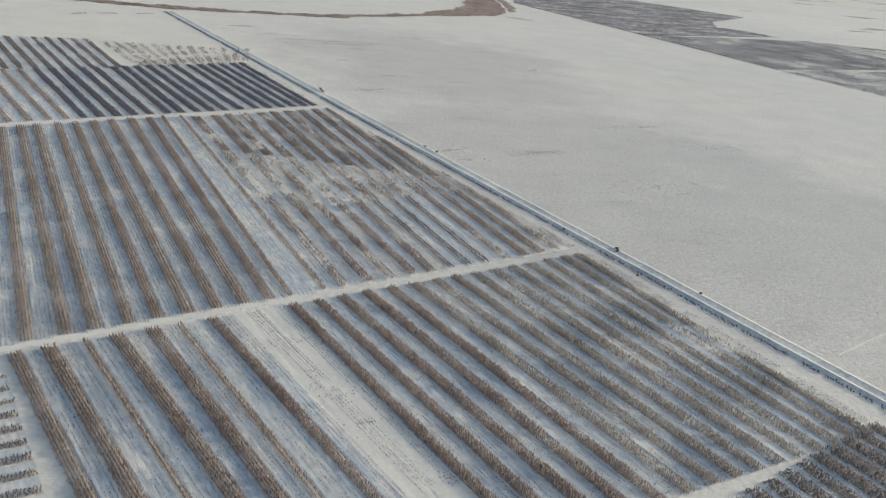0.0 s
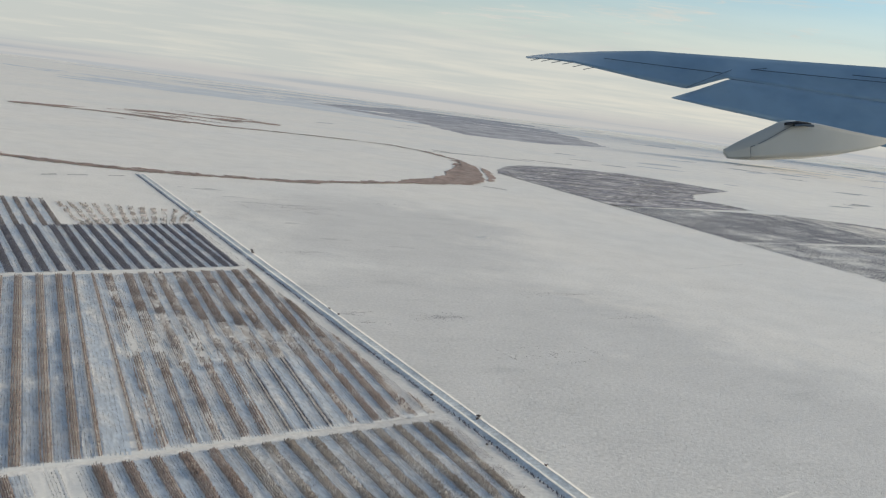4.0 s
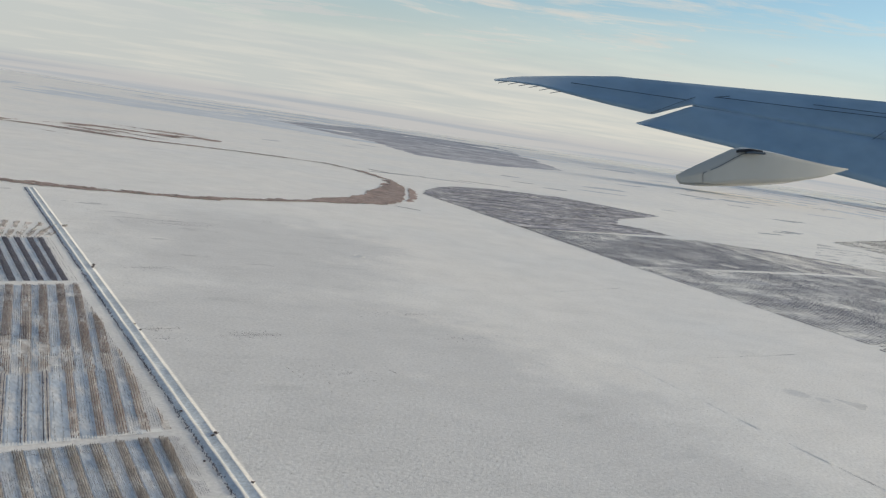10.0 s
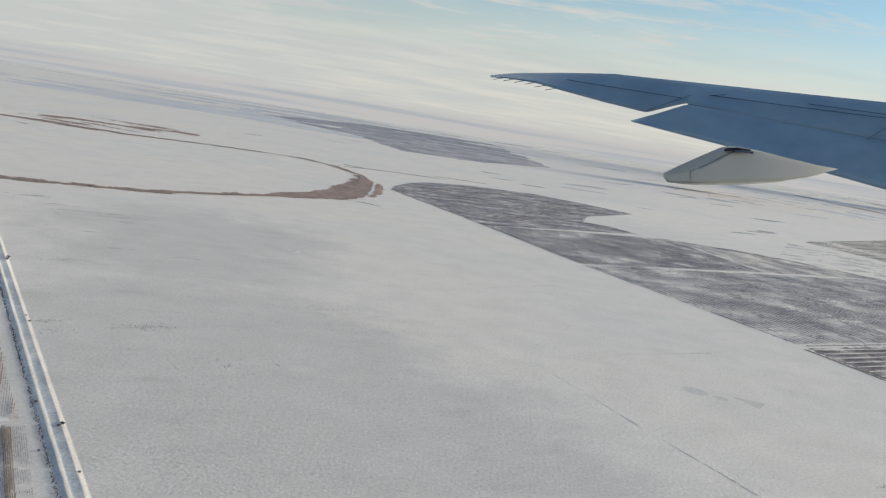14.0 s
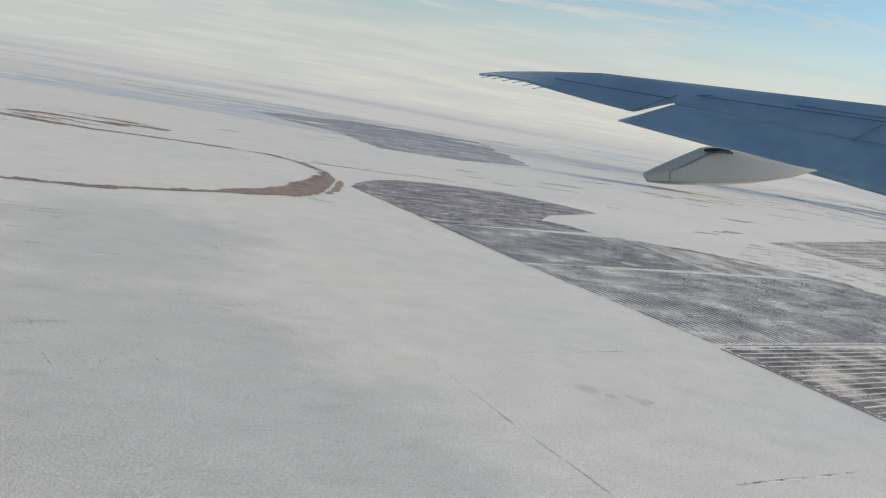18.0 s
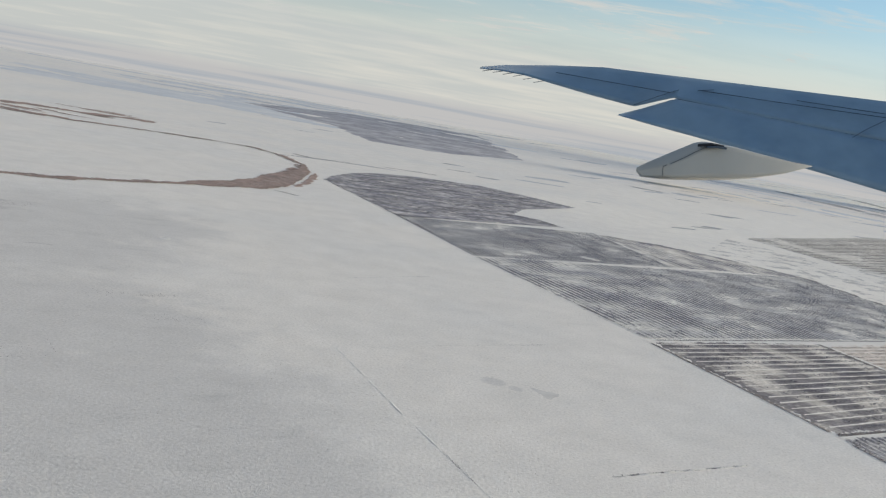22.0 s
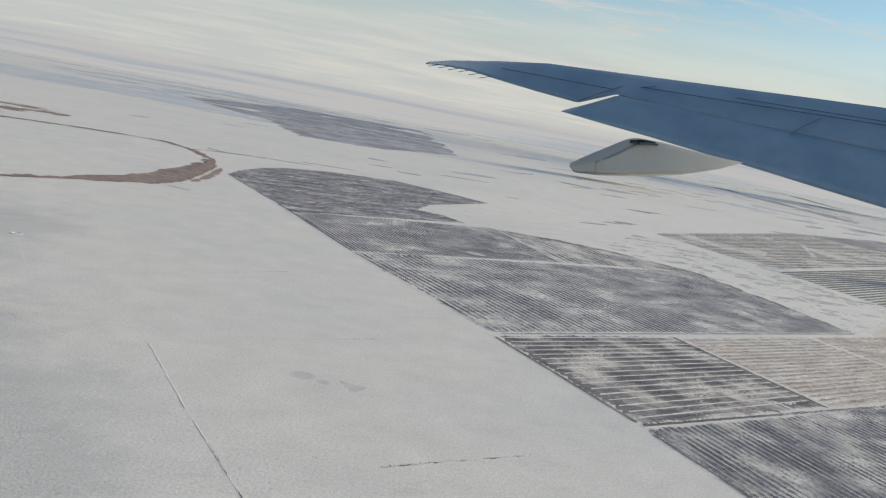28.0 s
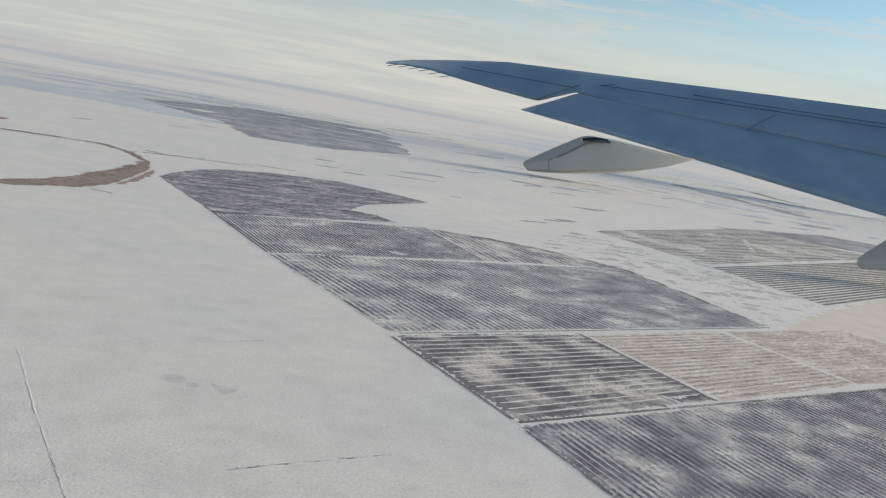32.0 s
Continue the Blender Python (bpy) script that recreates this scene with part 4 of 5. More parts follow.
# ---- lake shore with reeds ----
SHORE = [(-900, 690), (-550, 715), (-483, 728), (-421, 760), (-356, 800), (-290, 876), (-245, 950), (-200, 1010), (-187, 1090), (-196, 1210), (-240, 1350), (-300, 1440), (-366, 1492), (-452, 1480), (-540, 1450), (-633, 1400), (-780, 1400), (-930, 1330)]
d_shore = to_line(SHORE)
SPUR = [(-925, 1335), (-862, 1430), (-800, 1540), (-720, 1560), (-619, 1628)]
d_spur = to_line(SPUR)
KNOT = (-732, 1486)
d_crack = to_line([(-212, 991), (-200, 1049), (-209, 1159), (-223, 1262), (-237, 1363)])


s_lake = in_poly([*SHORE, (-1500, 1300), (-1500, 700)])


def reed_cover(x, y):
    w = 7 + 58 * np.exp(-((x + 205) / 65) ** 2 - ((y - 1100) / 170) ** 2) + 9 * (fnoise(x, y, 60, 3) - 0.4)
    w = np.where(y > 1280, w * np.where(x < -560, 1.15, 0.55), w)
    w = np.where((s_lake(x, y) < 0) & (x > -330), w * 0.16, w)
    shore = w - d_shore(x, y) + 14 * (fnoise(x, y, 22) - 0.5)
    spur = 14 - d_spur(x, y) + 70 * (fnoise(x, y * 0.5, 50, 6) - 0.52)
    knot = 27 * (1 - np.hypot((x - KNOT[0]) / 70, (y - KNOT[1]) / 90)) + 210 * (fnoise(x * 0.22 + y * 0.1, y * 1.6, 45, 9) - 0.60)
    spur = np.maximum(spur, knot)
    # a strip of snow lies along the middle of the front reeds
    strip_of_snow = (np.abs(s_lake(x, y) - 3.5) < 3.2 * (vnoise(x, y, 55, 8) - 0.35)) & (y < 960)
    shore = np.where(strip_of_snow, -1, shore)
    return np.where(d_crack(x - 15, y) < 1.2 + 2.8 * vnoise(x, y, 14, 2), -1, np.maximum(shore, spur))


tagged(patch("reed_bank", reed_cover, (-960, 640, -120, 1720), 3.0, 0.06, M_REED, 0.7), "brown belt of dry reeds round a frozen lake", "reeds", kind="stuff")


def fringe(x, y):
    return np.where((s_lake(x, y) > 2) & (d_crack(x - 15, y) > 1.2 + 2.8 * vnoise(x, y, 14, 2)), 8 + 26 * np.exp(-((x + 215) / 60) ** 2 - ((y - 1130) / 190) ** 2) - d_shore(x, y) + 34 * (fnoise(x * 0.4, y * 1.5, 12, 14) - 0.54), -1)


tagged(patch("dark_reeds", fringe, (-960, 640, -120, 1560), 2.6, 0.05, M_HUMUS, 0.9), "dark trampled reeds fringing the lake ice", "reeds", kind="stuff")

REED_LINE = "thin line of dry reeds on the snow"
for n, (a, b, w) in enumerate((((-302, 1510), (-266, 1496), 5.0), ((-256, 1494), (-140, 1540), 3.0), ((-189, 1001), (-159, 991), 2.0), ((-502, 634), (-496, 646), 1.6), ((-491, 652), (-480, 664), 1.6), ((-470, 676), (-462, 688), 1.6), ((-150, 1575), (-60, 1600), 4.0))):
    hedge(a, b, w, 0.8, M_TWIG_DARK, REED_LINE, seed=90 + n, hole=-0.1)

FARF = [(-938, 3254), (-687, 4045), (-109, 4128), (93, 2679), (-116, 2327), (-289, 2275), (-495, 2700)]
s_far = in_poly(FARF)
tagged(patch("bare_field", lambda x, y: np.minimum(s_far(x, y) + 90 * (fnoise(x, y, 160) - 0.5), 100 * (fnoise(x * 0.5 + 0.1 * y, y, 200, 7) - 0.24)), (-1000, 2200, 200, 4200), 12.0, 0.08, M_FAR_FIELD), "distant blue-grey field", "field", kind="structure")

# ---- aircraft wing: leading and trailing edges in metres from the cabin, forward, outward and up ----
WING_UPPER = [(0.76, 29.93, 6.03), (1.54, 29.72, 6.08), (3.18, 29.28, 6.05), (4.77, 28.84, 5.97), (5.37, 28.67, 5.88), (7.31, 28.11, 5.61), (9.86, 27.32, 5.24), (12.38, 26.50, 4.87), (16.58, 24.97, 4.20)]
WING_TRAIL = [(0.71, 28.24, 5.62), (1.28, 28.09, 5.57), (2.14, 27.86, 5.40), (3.00, 27.63, 5.13), (4.25, 27.28, 4.75), (5.44, 26.94, 4.42), (5.54, 26.91, 4.43), (6.11, 26.75, 4.57), (6.60, 26.60, 4.68), (6.66, 26.59, 4.61), (7.82, 26.24, 4.35), (9.30, 25.78, 4.00), (11.67, 25.00, 3.47), (15.64, 23.56, 2.55)]
FLAP_UPPER = [(5.00, 26.93, 4.15), (5.68, 26.73, 4.33), (6.57, 26.47, 4.61), (7.78, 26.11, 4.36), (9.26, 25.65, 4.01), (11.62, 24.88, 3.48), (15.56, 23.44, 2.57)]
FLAP_TRAIL = [(4.79, 25.84, 3.94), (5.99, 25.50, 3.59), (7.25, 25.12, 3.23), (8.89, 24.62, 2.73), (10.25, 24.18, 2.32), (11.15, 23.88, 2.03), (14.94, 22.50, 0.82)]
FAIRING_TOP = [(4.46, 20.59, 1.81), (4.86, 20.69, 2.02), (5.42, 20.83, 2.29), (5.91, 20.96, 2.52), (6.15, 21.02, 2.56), (6.84, 21.18, 2.50), (7.72, 21.40, 2.35), (8.47, 21.57, 2.23), (9.03, 21.70, 2.17)]
FAIRING_KEEL = [(4.46, 20.59, 1.73), (4.58, 20.62, 1.61), (5.42, 20.83, 1.62), (6.56, 21.11, 1.68), (7.43, 21.33, 1.77), (8.32, 21.54, 1.94), (9.03, 21.70, 2.16)]
SEAMS = [
    [(3.17, 28.35, 5.63), (5.10, 27.69, 5.23), (6.49, 26.77, 4.85)],
    [(5.40, 26.72, 4.42), (6.11, 26.74, 4.71), (6.81, 26.99, 4.99)],
    [(7.44, 26.99, 5.00), (9.53, 26.39, 4.65), (11.97, 25.64, 4.25), (16.07, 24.20, 3.53)],
    [(7.89, 27.05, 5.05), (7.39, 26.98, 4.99)],
    [(11.22, 24.80, 3.46), (11.72, 25.11, 3.75), (12.37, 25.39, 4.07)],
    [(10.20, 26.41, 4.72), (12.04, 25.77, 4.38), (16.13, 24.30, 3.65)],
]
WING_AT, WING_SCALE = (29.6, 85.5, 165.1), 160.0
WING_TURN = Matrix(((0.98973, -0.04711, -0.13493), (0.06809, 0.98551, 0.15540), (0.12565, -0.16298, 0.97860)))
INNER_FAIRING_TOP = [(7.27, 10.24, -0.29), (7.38, 10.26, -0.22), (7.81, 10.36, 0.03), (8.15, 10.44, 0.12), (9.20, 10.66, 0.02), (9.93, 10.81, -0.18)]
INNER_FAIRING_KEEL = [(7.27, 10.24, -0.38), (7.30, 10.24, -0.42), (7.82, 10.36, -0.44), (8.68, 10.55, -0.40), (9.39, 10.69, -0.31), (9.93, 10.81, -0.20)]


def at_x(line, x):
    p = np.array(line)
    return np.stack([x, np.interp(x, p[:, 0], p[:, 1]), np.interp(x, p[:, 0], p[:, 2])], -1)


def fairing_fold(u):
    return np.clip(0.52 - 1.45 * (u - 0.12), 0.12, 0.52)


def shell(name, upper, lower, thick, bulge, mat, parent, stations=48, rows=7, label="", crease=0.0):
    """A closed body between two edges: the face curves out by bulge, the back lies thick metres behind it."""
    u, w = np.linspace(0, 1, stations), np.linspace(0, 1, rows)
    a = at_x(upper, upper[0][0] + u * (upper[-1][0] - upper[0][0]))
    b = at_x(lower, lower[0][0] + u * (lower[-1][0] - lower[0][0]))
    if crease:
        # the rows gather on a crease that climbs from the nose to the hinge
        fold = fairing_fold(u)[:, None]
        w = np.where(w < crease, w / crease * fold, fold + (w - crease) / (1 - crease) * (1 - fold))
        swell = np.minimum(1, w / fold)
    else:
        w = np.broadcast_to(w, (stations, rows))
        swell = np.sin(np.pi * w)
    front = a[:, None] * (1 - w)[..., None] + b[:, None] * w[..., None]
    swell = swell * (np.minimum(1, 6 * u + 0.1) * (1 - u ** 3))[:, None] if crease else swell * np.minimum(1, 6 * np.minimum(u, 1 - u) + 0.1)[:, None]
    back = front.copy()
    front[..., 1] -= bulge * swell
    back[..., 1] += thick * swell if crease else thick * (0.15 + 0.85 * swell)
    v = np.concatenate([front.reshape(-1, 3), back.reshape(-1, 3)])
    i = np.arange(stations * rows).reshape(stations, rows)
    n = stations * rows
    f = np.stack([i[:-1, :-1], i[:-1, 1:], i[1:, 1:], i[1:, :-1]], -1).reshape(-1, 4)
    g = f[:, ::-1] + n
    rim = []
    for line in (i[:, 0], i[::-1, -1], i[0, ::-1], i[-1, :]):
        rim += [(p, q, q + n, p + n) for p, q in zip(line[:-1], line[1:])]
    ob = mesh_object(name, v, np.concatenate([f, g, np.array(rim)]), mat, parent, smooth=not crease)
    return tagged(ob, label)


def strip(name, line, width, mat, parent, lift=0.03):
    """A thin raised strip along a line on the face turned to the cabin."""
    p = np.array(line)
    t = np.linspace(0, 1, 16)
    s = np.linspace(0, 1, len(p))
    q = np.stack([np.interp(t, s, p[:, k]) for k in range(3)], -1)
    v = []
    for dz, dy in ((width / 2, 0), (-width / 2, 0), (-width / 2, lift), (width / 2, lift)):
        r = q.copy(); r[:, 2] += dz; r[:, 1] += dy
        v.append(r)
    n = len(q)
    f = [(k * n + i, k * n + i + 1, (k + 1) % 4 * n + i + 1, (k + 1) % 4 * n + i) for i in range(n - 1) for k in range(4)]
    return mesh_object(name, np.concatenate(v), np.array(f), mat, parent)


def build_wing():
    root = new("aircraft_wing")
    root.matrix_world = Matrix.Translation(WING_AT) @ WING_TURN.to_4x4() @ Matrix.Scale(WING_SCALE, 4)
    tagged(root, "blue-grey airliner wing with lowered flap and fairings", "wing")
    shell("wing_panel", WING_UPPER, WING_TRAIL, 0.5, 0.05, M_WING, root, 120)
    shell("flap", FLAP_UPPER, FLAP_TRAIL, 0.35, 0.06, M_WING, root, 80, label="lowered dark blue-grey flap")
    fairing = shell("flap_fairing", FAIRING_TOP, FAIRING_KEEL, 0.45, 0.40, M_FAIRING, root, 40, 11, "pale grey canoe-shaped flap fairing", 0.4)

    def side(u, w):
        a = at_x(FAIRING_TOP, np.array([4.46 + 4.57 * u]))[0]
        b = at_x(FAIRING_KEEL, np.array([4.46 + 4.57 * u]))[0]
        q = a * (1 - w) + b * w
        q[1] -= 0.40 * min(1, w / float(fairing_fold(u))) * min(1, 6 * u + 0.1) * (1 - u ** 3) + 0.02
        return q

    fairing.scale = (0.78,) * 3
    strip("joint", [side(u, float(fairing_fold(u)) + 0.02) for u in (0.37, 0.30, 0.24, 0.18, 0.125)], 0.014, M_SEAM, fairing)
    strip("joint", [side(u, w) for u, w in ((0.125, 0.53), (0.124, 0.75), (0.126, 0.99))], 0.03, M_SEAM, fairing)
    strip("hinge", [(5.88, 20.5, 2.40), (6.15, 20.5, 2.43), (6.50, 20.6, 2.40)], 0.06, M_SEAL, fairing, 0.12)
    strip("hinge", [(6.05, 20.4, 2.35), (6.25, 20.45, 2.37), (6.55, 20.55, 2.36)], 0.04, M_SEAM, fairing, 0.10)
    shell("flap_fairing", INNER_FAIRING_TOP, INNER_FAIRING_KEEL, 0.22, 0.12, M_FAIRING, root, 30, 11, "pale grey canoe-shaped flap fairing", 0.4).scale = (0.76,) * 3
    for line in SEAMS:
        strip("panel_seam", line, 0.016, M_SEAM, root)
    slot = [(x, y - 0.04, z) for x, y, z in WING_TRAIL[9:]]
    tagged(strip("flap_slot", slot, 0.048, M_SEAM, root), "dark slot above the flap")
    for k in range(6):
        x = 1.15 + 0.32 * k
        e = at_x(WING_TRAIL, np.array([x]))[0]
        strip("static_wick", [(x, e[1] - 0.02, e[2]), (x - 0.36, e[1] - 0.2, e[2] - 0.10)], 0.015, M_SEAM, root)


build_wing()

# ---- grey and blue-grey streaks on the far plain: middle, half length, half width, turn ----
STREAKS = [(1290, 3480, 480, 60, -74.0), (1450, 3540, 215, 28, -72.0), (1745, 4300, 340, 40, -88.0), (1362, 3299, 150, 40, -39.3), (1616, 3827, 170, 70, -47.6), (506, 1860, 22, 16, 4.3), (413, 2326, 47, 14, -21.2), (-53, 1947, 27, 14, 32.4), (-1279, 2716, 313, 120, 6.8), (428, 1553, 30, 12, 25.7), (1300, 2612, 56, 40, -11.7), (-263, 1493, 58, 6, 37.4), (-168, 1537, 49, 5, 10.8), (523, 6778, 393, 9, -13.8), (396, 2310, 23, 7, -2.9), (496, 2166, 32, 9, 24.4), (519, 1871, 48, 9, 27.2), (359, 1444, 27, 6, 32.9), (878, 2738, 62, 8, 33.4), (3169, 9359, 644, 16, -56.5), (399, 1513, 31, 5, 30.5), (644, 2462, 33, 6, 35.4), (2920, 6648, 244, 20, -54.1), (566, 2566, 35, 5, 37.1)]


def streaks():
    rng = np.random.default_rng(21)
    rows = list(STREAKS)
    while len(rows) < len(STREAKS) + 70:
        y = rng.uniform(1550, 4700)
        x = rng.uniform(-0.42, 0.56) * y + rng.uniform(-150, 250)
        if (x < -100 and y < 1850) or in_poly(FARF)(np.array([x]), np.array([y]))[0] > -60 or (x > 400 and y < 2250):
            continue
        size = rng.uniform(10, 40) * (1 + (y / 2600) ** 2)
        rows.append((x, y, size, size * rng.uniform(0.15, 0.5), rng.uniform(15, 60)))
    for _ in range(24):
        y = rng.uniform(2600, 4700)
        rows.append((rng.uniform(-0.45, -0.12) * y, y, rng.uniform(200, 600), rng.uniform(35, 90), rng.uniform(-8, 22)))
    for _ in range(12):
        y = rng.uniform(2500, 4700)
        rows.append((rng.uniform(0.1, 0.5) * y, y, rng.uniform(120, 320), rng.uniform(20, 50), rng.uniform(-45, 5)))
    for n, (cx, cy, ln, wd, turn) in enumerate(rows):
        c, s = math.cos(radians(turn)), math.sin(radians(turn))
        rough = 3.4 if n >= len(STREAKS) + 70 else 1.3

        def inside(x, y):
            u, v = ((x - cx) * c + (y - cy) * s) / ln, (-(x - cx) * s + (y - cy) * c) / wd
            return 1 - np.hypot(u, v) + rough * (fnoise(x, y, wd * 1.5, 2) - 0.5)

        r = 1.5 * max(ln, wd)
        ob = patch("bare_patch", inside, (cx - r, cy - r, cx + r, cy + r), max(1.5, min(ln, wd) / 7), 0.006 + 0.0011 * (n % 37), M_BLUE_GREY if n >= len(STREAKS) + 70 or n == 8 else M_STREAK if ln > 45 and n >= len(STREAKS) else M_FAR)
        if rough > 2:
            tagged(ob, "broken blue-grey bands on the far snow", "bare ground", kind="stuff")
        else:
            tagged(ob, "grey streak on the far plain", "bare ground", "bare streaks on the plain")


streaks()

# ---- weeds, scrub and low ridges on the snow plain ----
WEEDS = [(-315, 641, 14), (-298, 650, 10), (-173, 382, 5), (-175, 378, 5), (-203, 353, 4), (-212, 363, 3), (-263, 480, 5), (-107, 473, 4), (-111, 471, 3), (-124, 347, 9), (-128, 462, 6), (-211, 366, 4), (-174, 378, 5), (-260, 483, 5), (-83, 436, 6), (-306, 644, 10), (-263, 728, 8), (-217, 152, 3), (-224, 151, 3), (-210, 142, 3), (-195, 126, 3), (-232, 172, 3)]


def weeds():
    rng = np.random.default_rng(31)
    for x, y, r in WEEDS:
        m = int(15 * r)
        q = np.c_[rng.standard_cauchy(m).clip(-3, 3) * r * 0.8, rng.standard_cauchy(m).clip(-4, 4) * r * 0.3, np.zeros(m)]
        turn = radians(40)
        q[:, :2] = q[:, :2] @ np.array([[math.cos(turn), math.sin(turn)], [-math.sin(turn), math.cos(turn)]])
        hh = rng.uniform(0.14, 0.42, m)
        v, f = tufts(q, hh, 0.6 * hh, 4, rng)
        ob = mesh_object("weed_patch", v, f, M_TWIG_DARK)
        ob.location = (x, y, 0)
        tagged(ob, "patch of dark dry weeds poking through snow", "weeds", "weed patches on the plain", "stuff")
    # loose stalks over the whole near plain
    n = 26000
    q = np.c_[rng.uniform(-430, 330, n), rng.uniform(170, 720, n)]
    off = (q - CANAL_A) @ np.array([0.827, 0.562])
    edge = (q - np.array((182, 600))) @ np.array([0.863, 0.505])
    q = q[(off > 9) & (edge < -6) & (fnoise(q[:, 0], q[:, 1], 40, 17) > 0.36)]
    hh = rng.uniform(0.08, 0.26, len(q))
    v, f = tufts(np.c_[q, np.zeros(len(q))], hh, hh * 0.9, 3, rng)
    tagged(mesh_object("dry_stalks", v, f, M_LITTER), "dry grass stalks scattered over the snow", "grass", kind="stuff")
    # wind-packed drifts
    n = 9000
    q = np.c_[rng.uniform(-430, 330, n), rng.uniform(170, 640, n)]
    off = (q - CANAL_A) @ np.array([0.827, 0.562])
    edge = (q - np.array((182, 600))) @ np.array([0.863, 0.505])
    q = q[(off > 9) & (edge < -6)]
    n = len(q)
    a = rng.uniform(0.1, 0.9, n)
    ln, wd, hh = rng.uniform(0.5, 2.2, n), rng.uniform(0.25, 0.8, n), rng.uniform(0.05, 0.2, n)
    ax, sd = np.stack([np.cos(a), np.sin(a)], 1), np.stack([-np.sin(a), np.cos(a)], 1)
    pts = [q - ax * ln[:, None], q - sd * wd[:, None], q + ax * ln[:, None], q + sd * wd[:, None]]
    v = np.stack([np.c_[p, np.full(n, -0.01)] for p in pts] + [np.c_[q, hh]], 1).reshape(-1, 3)
    base = np.arange(n)[:, None] * 5
    f = np.concatenate([base + np.array([[k, (k + 1) % 4, 4]]) for k in range(4)])
    tagged(mesh_object("snow_drifts", v, f, M_SNOW), "small wind-packed drifts on the snow plain", "snow", kind="stuff")


weeds()


def ridge(a, b, wide, high, label, mat=M_BANK):
    """A low snow ridge with an uneven crest."""
    p = along(a, b, 1.2)
    d = (p[-1] - p[0]) / np.linalg.norm(p[-1] - p[0])
    n = np.array([-d[1], d[0]])
    wob = 0.5 * wide * (vnoise(p[:, 0], p[:, 1], 5, 4) - 0.5)
    hh = high * np.clip(-0.35 + 2.2 * vnoise(p[:, 0], p[:, 1], 3.5, 6), -0.1, 1.3)
    v = np.concatenate([np.c_[p + n * (wob + o * wide)[:, None], hh * k] for o, k in ((-0.5, 0), (0, 1), (0.5, 0))])
    m = len(p)
    f = [(k * m + i, k * m + i + 1, (k + 1) * m + i + 1, (k + 1) * m + i) for k in range(2) for i in range(m - 1)]
    return tagged(mesh_object("snow_ridge", v, np.array(f), mat), label, "ridge", "low ridges on the plain")


LINE = "thin snow ridge along a buried line"
for a, b, w, h in (((-160.9, 616.7), (-43.9, 427.1), 0.8, 0.07), ((45.8, 366.7), (95.8, 286.7), 0.9, 0.15), ((1.1, 442.6), (45.8, 366.7), 1.1, 0.17), ((135.5, 341.1), (199.3, 385.1), 1.6, 0.5), ((-26.3, 612.8), (26.4, 672.6), 0.7, 0.2), ((49.9, 482.2), (114.8, 531.1), 0.7, 0.2), ((-26.9, 609.0), (23.7, 672.6), 0.8, 0.15), ((-100.6, 202.0), (-57.8, 242.3), 0.9, 0.14)):
    ridge(a, b, w, h, LINE)
hedge((45.8, 366.7), (95.8, 286.7), 0.9, 0.24, M_TWIG_GREY, "dry weeds along a buried line", seed=61, hole=0.3)
hedge((135.5, 341.1), (199.3, 385.1), 1.1, 0.7, M_TWIG_DARK, "dry weeds along a low ridge", seed=62, hole=-0.35)
hedge((-26.3, 612.8), (26.4, 672.6), 0.5, 0.3, M_TWIG_DARK, "dry weeds along a low ridge", seed=63, hole=0.02)
hedge((49.9, 482.2), (114.8, 531.1), 0.5, 0.3, M_TWIG_DARK, "dry weeds along a low ridge", seed=64, hole=0.02)

for a, b in (((362, 560), (381, 540)), ((381, 540), (394, 560)), ((372, 556), (382, 562))):
    ridge(a, b, 4.0, 0.4, "short snow bank in a field corner")

# soil blown over the snow in the open strip and a cleared pad
STRIP = [(338, 1174), (415, 1394), (601, 1262), (687, 1092), (550, 869), (471, 1047)]
strip = in_poly(STRIP)
tagged(patch("blown_soil", lambda x, y: np.minimum(strip(x, y) / 12, 7 * (fnoise(x + 0.4 * y, 1.5 * (y - 0.4 * x), 26, 23) - 0.52) + 5.0 * (fnoise(0.5 * x, y, 4.0, 2) - 0.62)), (333, 864, 692, 1399), 1.5, 0.03, M_SMEAR), "dark soil blown over the snow in patches", "bare ground", kind="stuff")
ridge((160.0, 924.9), (178.2, 919.7), 9.0, 0.35, "cleared white pad beside a field track")

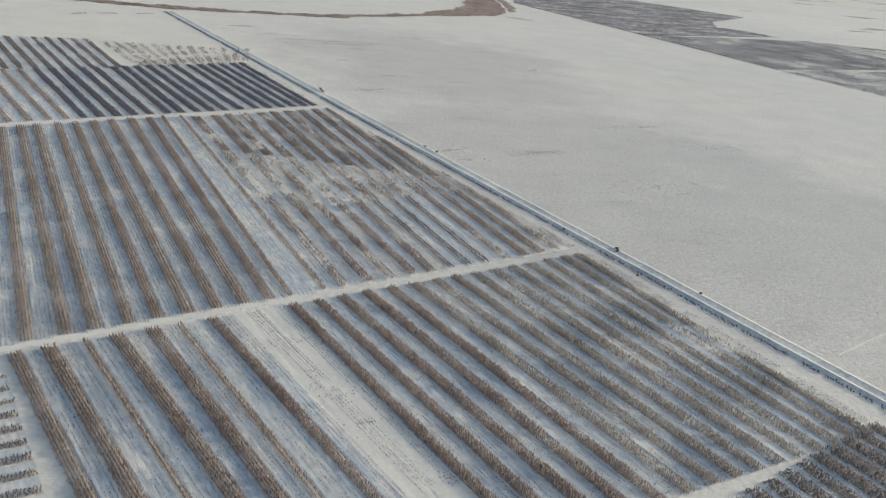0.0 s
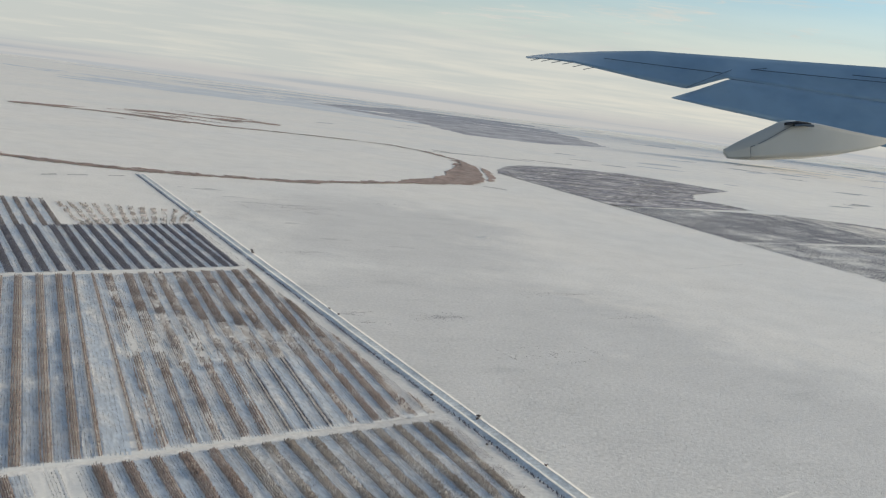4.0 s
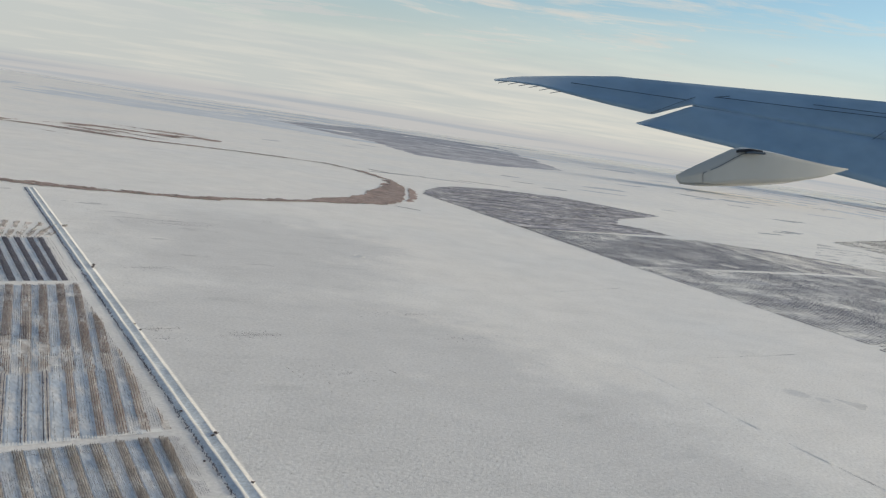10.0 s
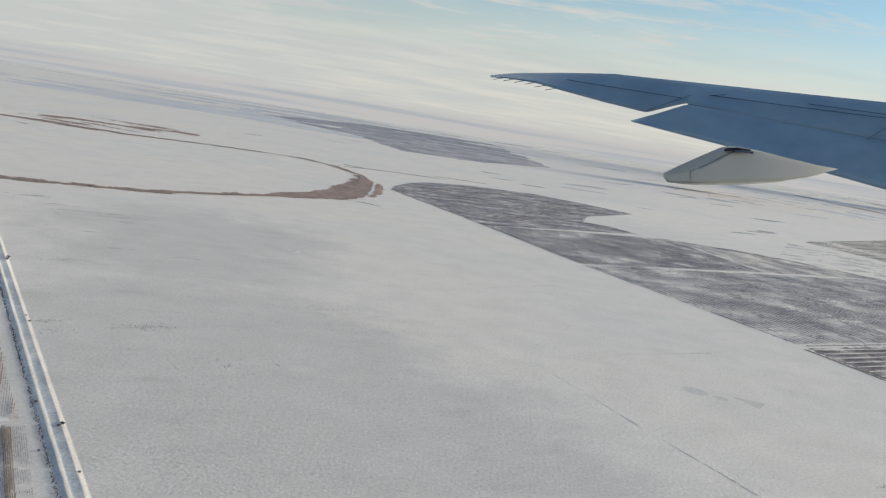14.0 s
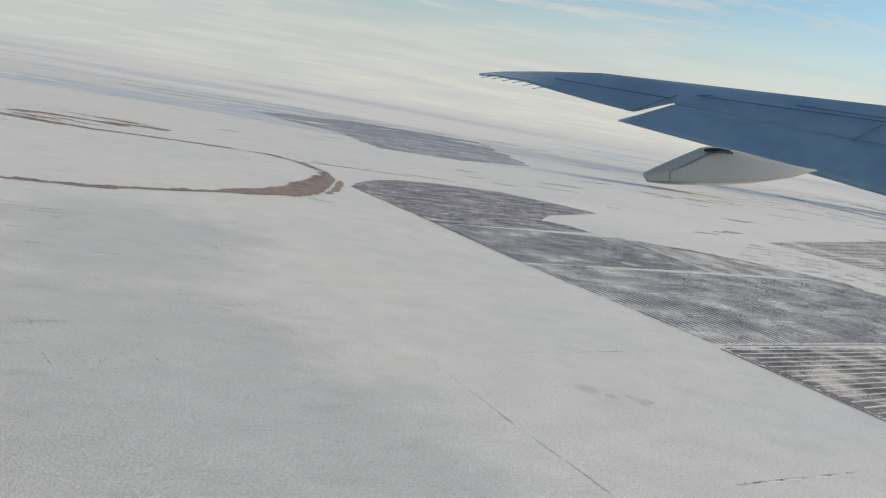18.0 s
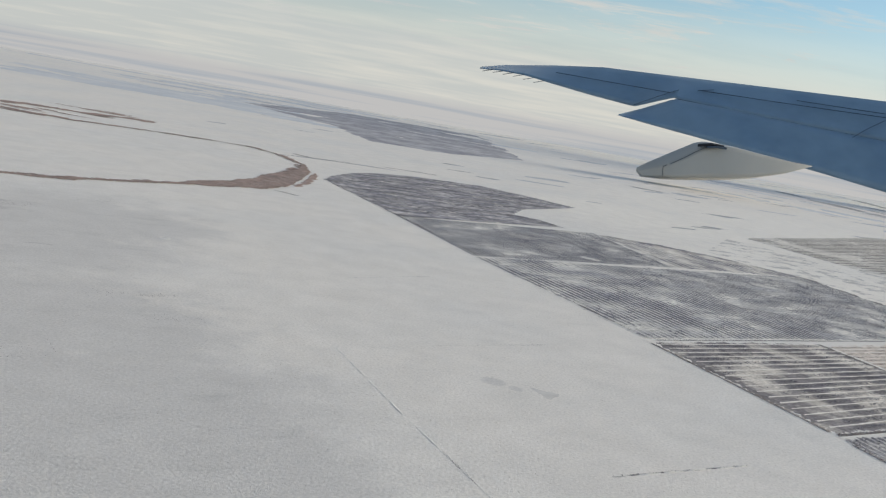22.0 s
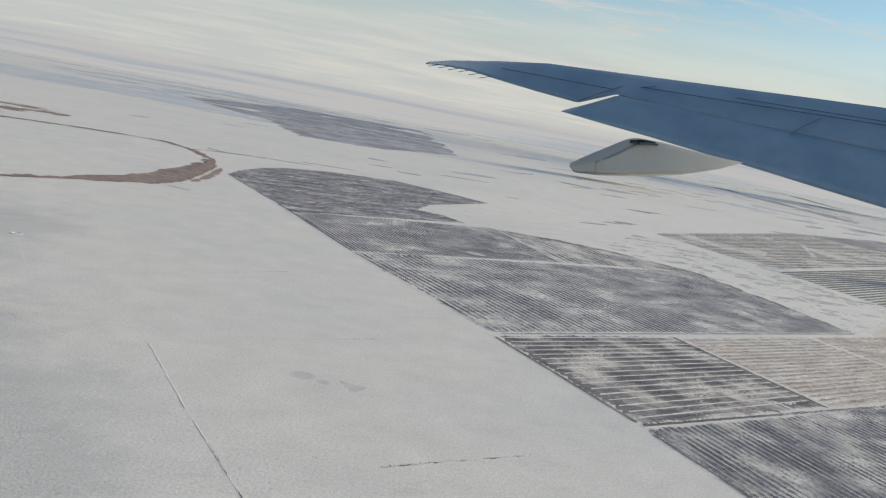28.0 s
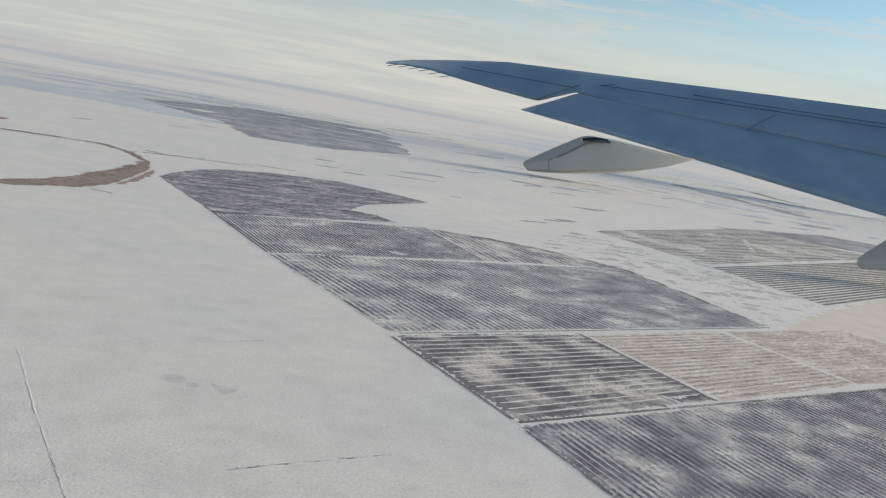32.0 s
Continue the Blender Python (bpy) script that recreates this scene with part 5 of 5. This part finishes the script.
# grey smudges where the wind has thinned the snow
SMUDGES = ((-394, 675, 16, 5), (-358, 656, 22, 4), (-316, 653, 13, 5), (-302, 644, 16, 4), (-289, 630, 20, 4), (-291, 575, 9, 4), (-253, 537, 14, 3), (-215, 541, 9, 2.5), (-340, 640, 15, 3))
for n, (cx, cy, ln, wd) in enumerate(SMUDGES):
    def smudge(x, y, cx=cx, cy=cy, ln=ln, wd=wd, n=n):
        u, w = (x - cx) * 0.90 + (y - cy) * 0.43, (y - cy) * 0.90 - (x - cx) * 0.43
        return 0.8 - np.hypot(u / ln, w / wd) + 3.0 * (fnoise(u * 0.35, w * 1.3, 3.0, 70 + n) - 0.58)
    tagged(patch("thin_snow", smudge, (cx - ln, cy - ln, cx + ln, cy + ln), 0.8, 0.03, M_SMEAR), "grey patch of thin wind-scoured snow", "thin snow", "scoured patches on the plain", kind="stuff")

# a low mound with its bare slope
tri = in_poly([(103, 437), (119, 436), (112, 424)])
tagged(patch("bare_patch", lambda x, y: tri(x, y) + 1.5 * (vnoise(x, y, 3) - 0.5), (98, 415, 124, 442), 0.6, 0.06, M_SMEAR), "grey bare corner of a shallow pit", "bare ground")


def round_bank(x, y, r):
    """A ring of banked snow round a hollow."""
    ang = np.linspace(0, 2 * np.pi, 33)
    v = np.concatenate([np.c_[np.cos(ang) * (r + o), np.sin(ang) * (r + o), np.full(33, h)] for o, h in ((-1.2, 0), (0, 0.6), (1.4, 0))])
    f = [(k * 33 + i, k * 33 + i + 1, (k + 1) * 33 + i + 1, (k + 1) * 33 + i) for k in range(2) for i in range(32)]
    ob = mesh_object("round_bank", v, np.array(f), M_BANK)
    ob.location = (x, y, 0)
    return tagged(ob, "ring of banked snow round a small hollow", "bank")


round_bank(-167.5, 628.6, 3.5)


def bush(x, y, size, seed):
    rng = np.random.default_rng(seed)
    root = new("bush")
    root.location = (x, y, 0)
    tagged(root, "small dark leafless bush beside the canal", "bush", "bushes along the canal")
    v, f = tufts(np.c_[rng.normal(0, 0.12 * size, (9, 2)), np.zeros(9)], np.full(9, 0.7 * size), np.full(9, 0.35 * size), 3, rng)
    mesh_object("stems", v, f, M_TWIG_DARK, root)
    q = np.c_[rng.normal(0, 0.28 * size, (60, 2)), rng.uniform(0.15, 0.75, 60) * size]
    v, f = tufts(q, np.full(60, 0.35 * size), np.full(60, 0.25 * size), 5, rng)
    tagged(mesh_object("crown", v, f, M_TWIG_DARK, root), kind="stuff")


for k, (x, y, s) in enumerate(((-286.1, 463.7, 2.2), (-150.3, 259.8, 1.5), (-150.3, 261.9, 1.6), (-129.6, 231.8, 1.3), (-215.5, 359.1, 1.2), (-284.0, 458.7, 2.0), (-221.1, 366.2, 1.2), (-150.2, 262.1, 1.3), (-166.4, 275.3, 1.3), (-146.4, 240.6, 1.0))):
    bush(x, y, 0.65 * s, 70 + k)
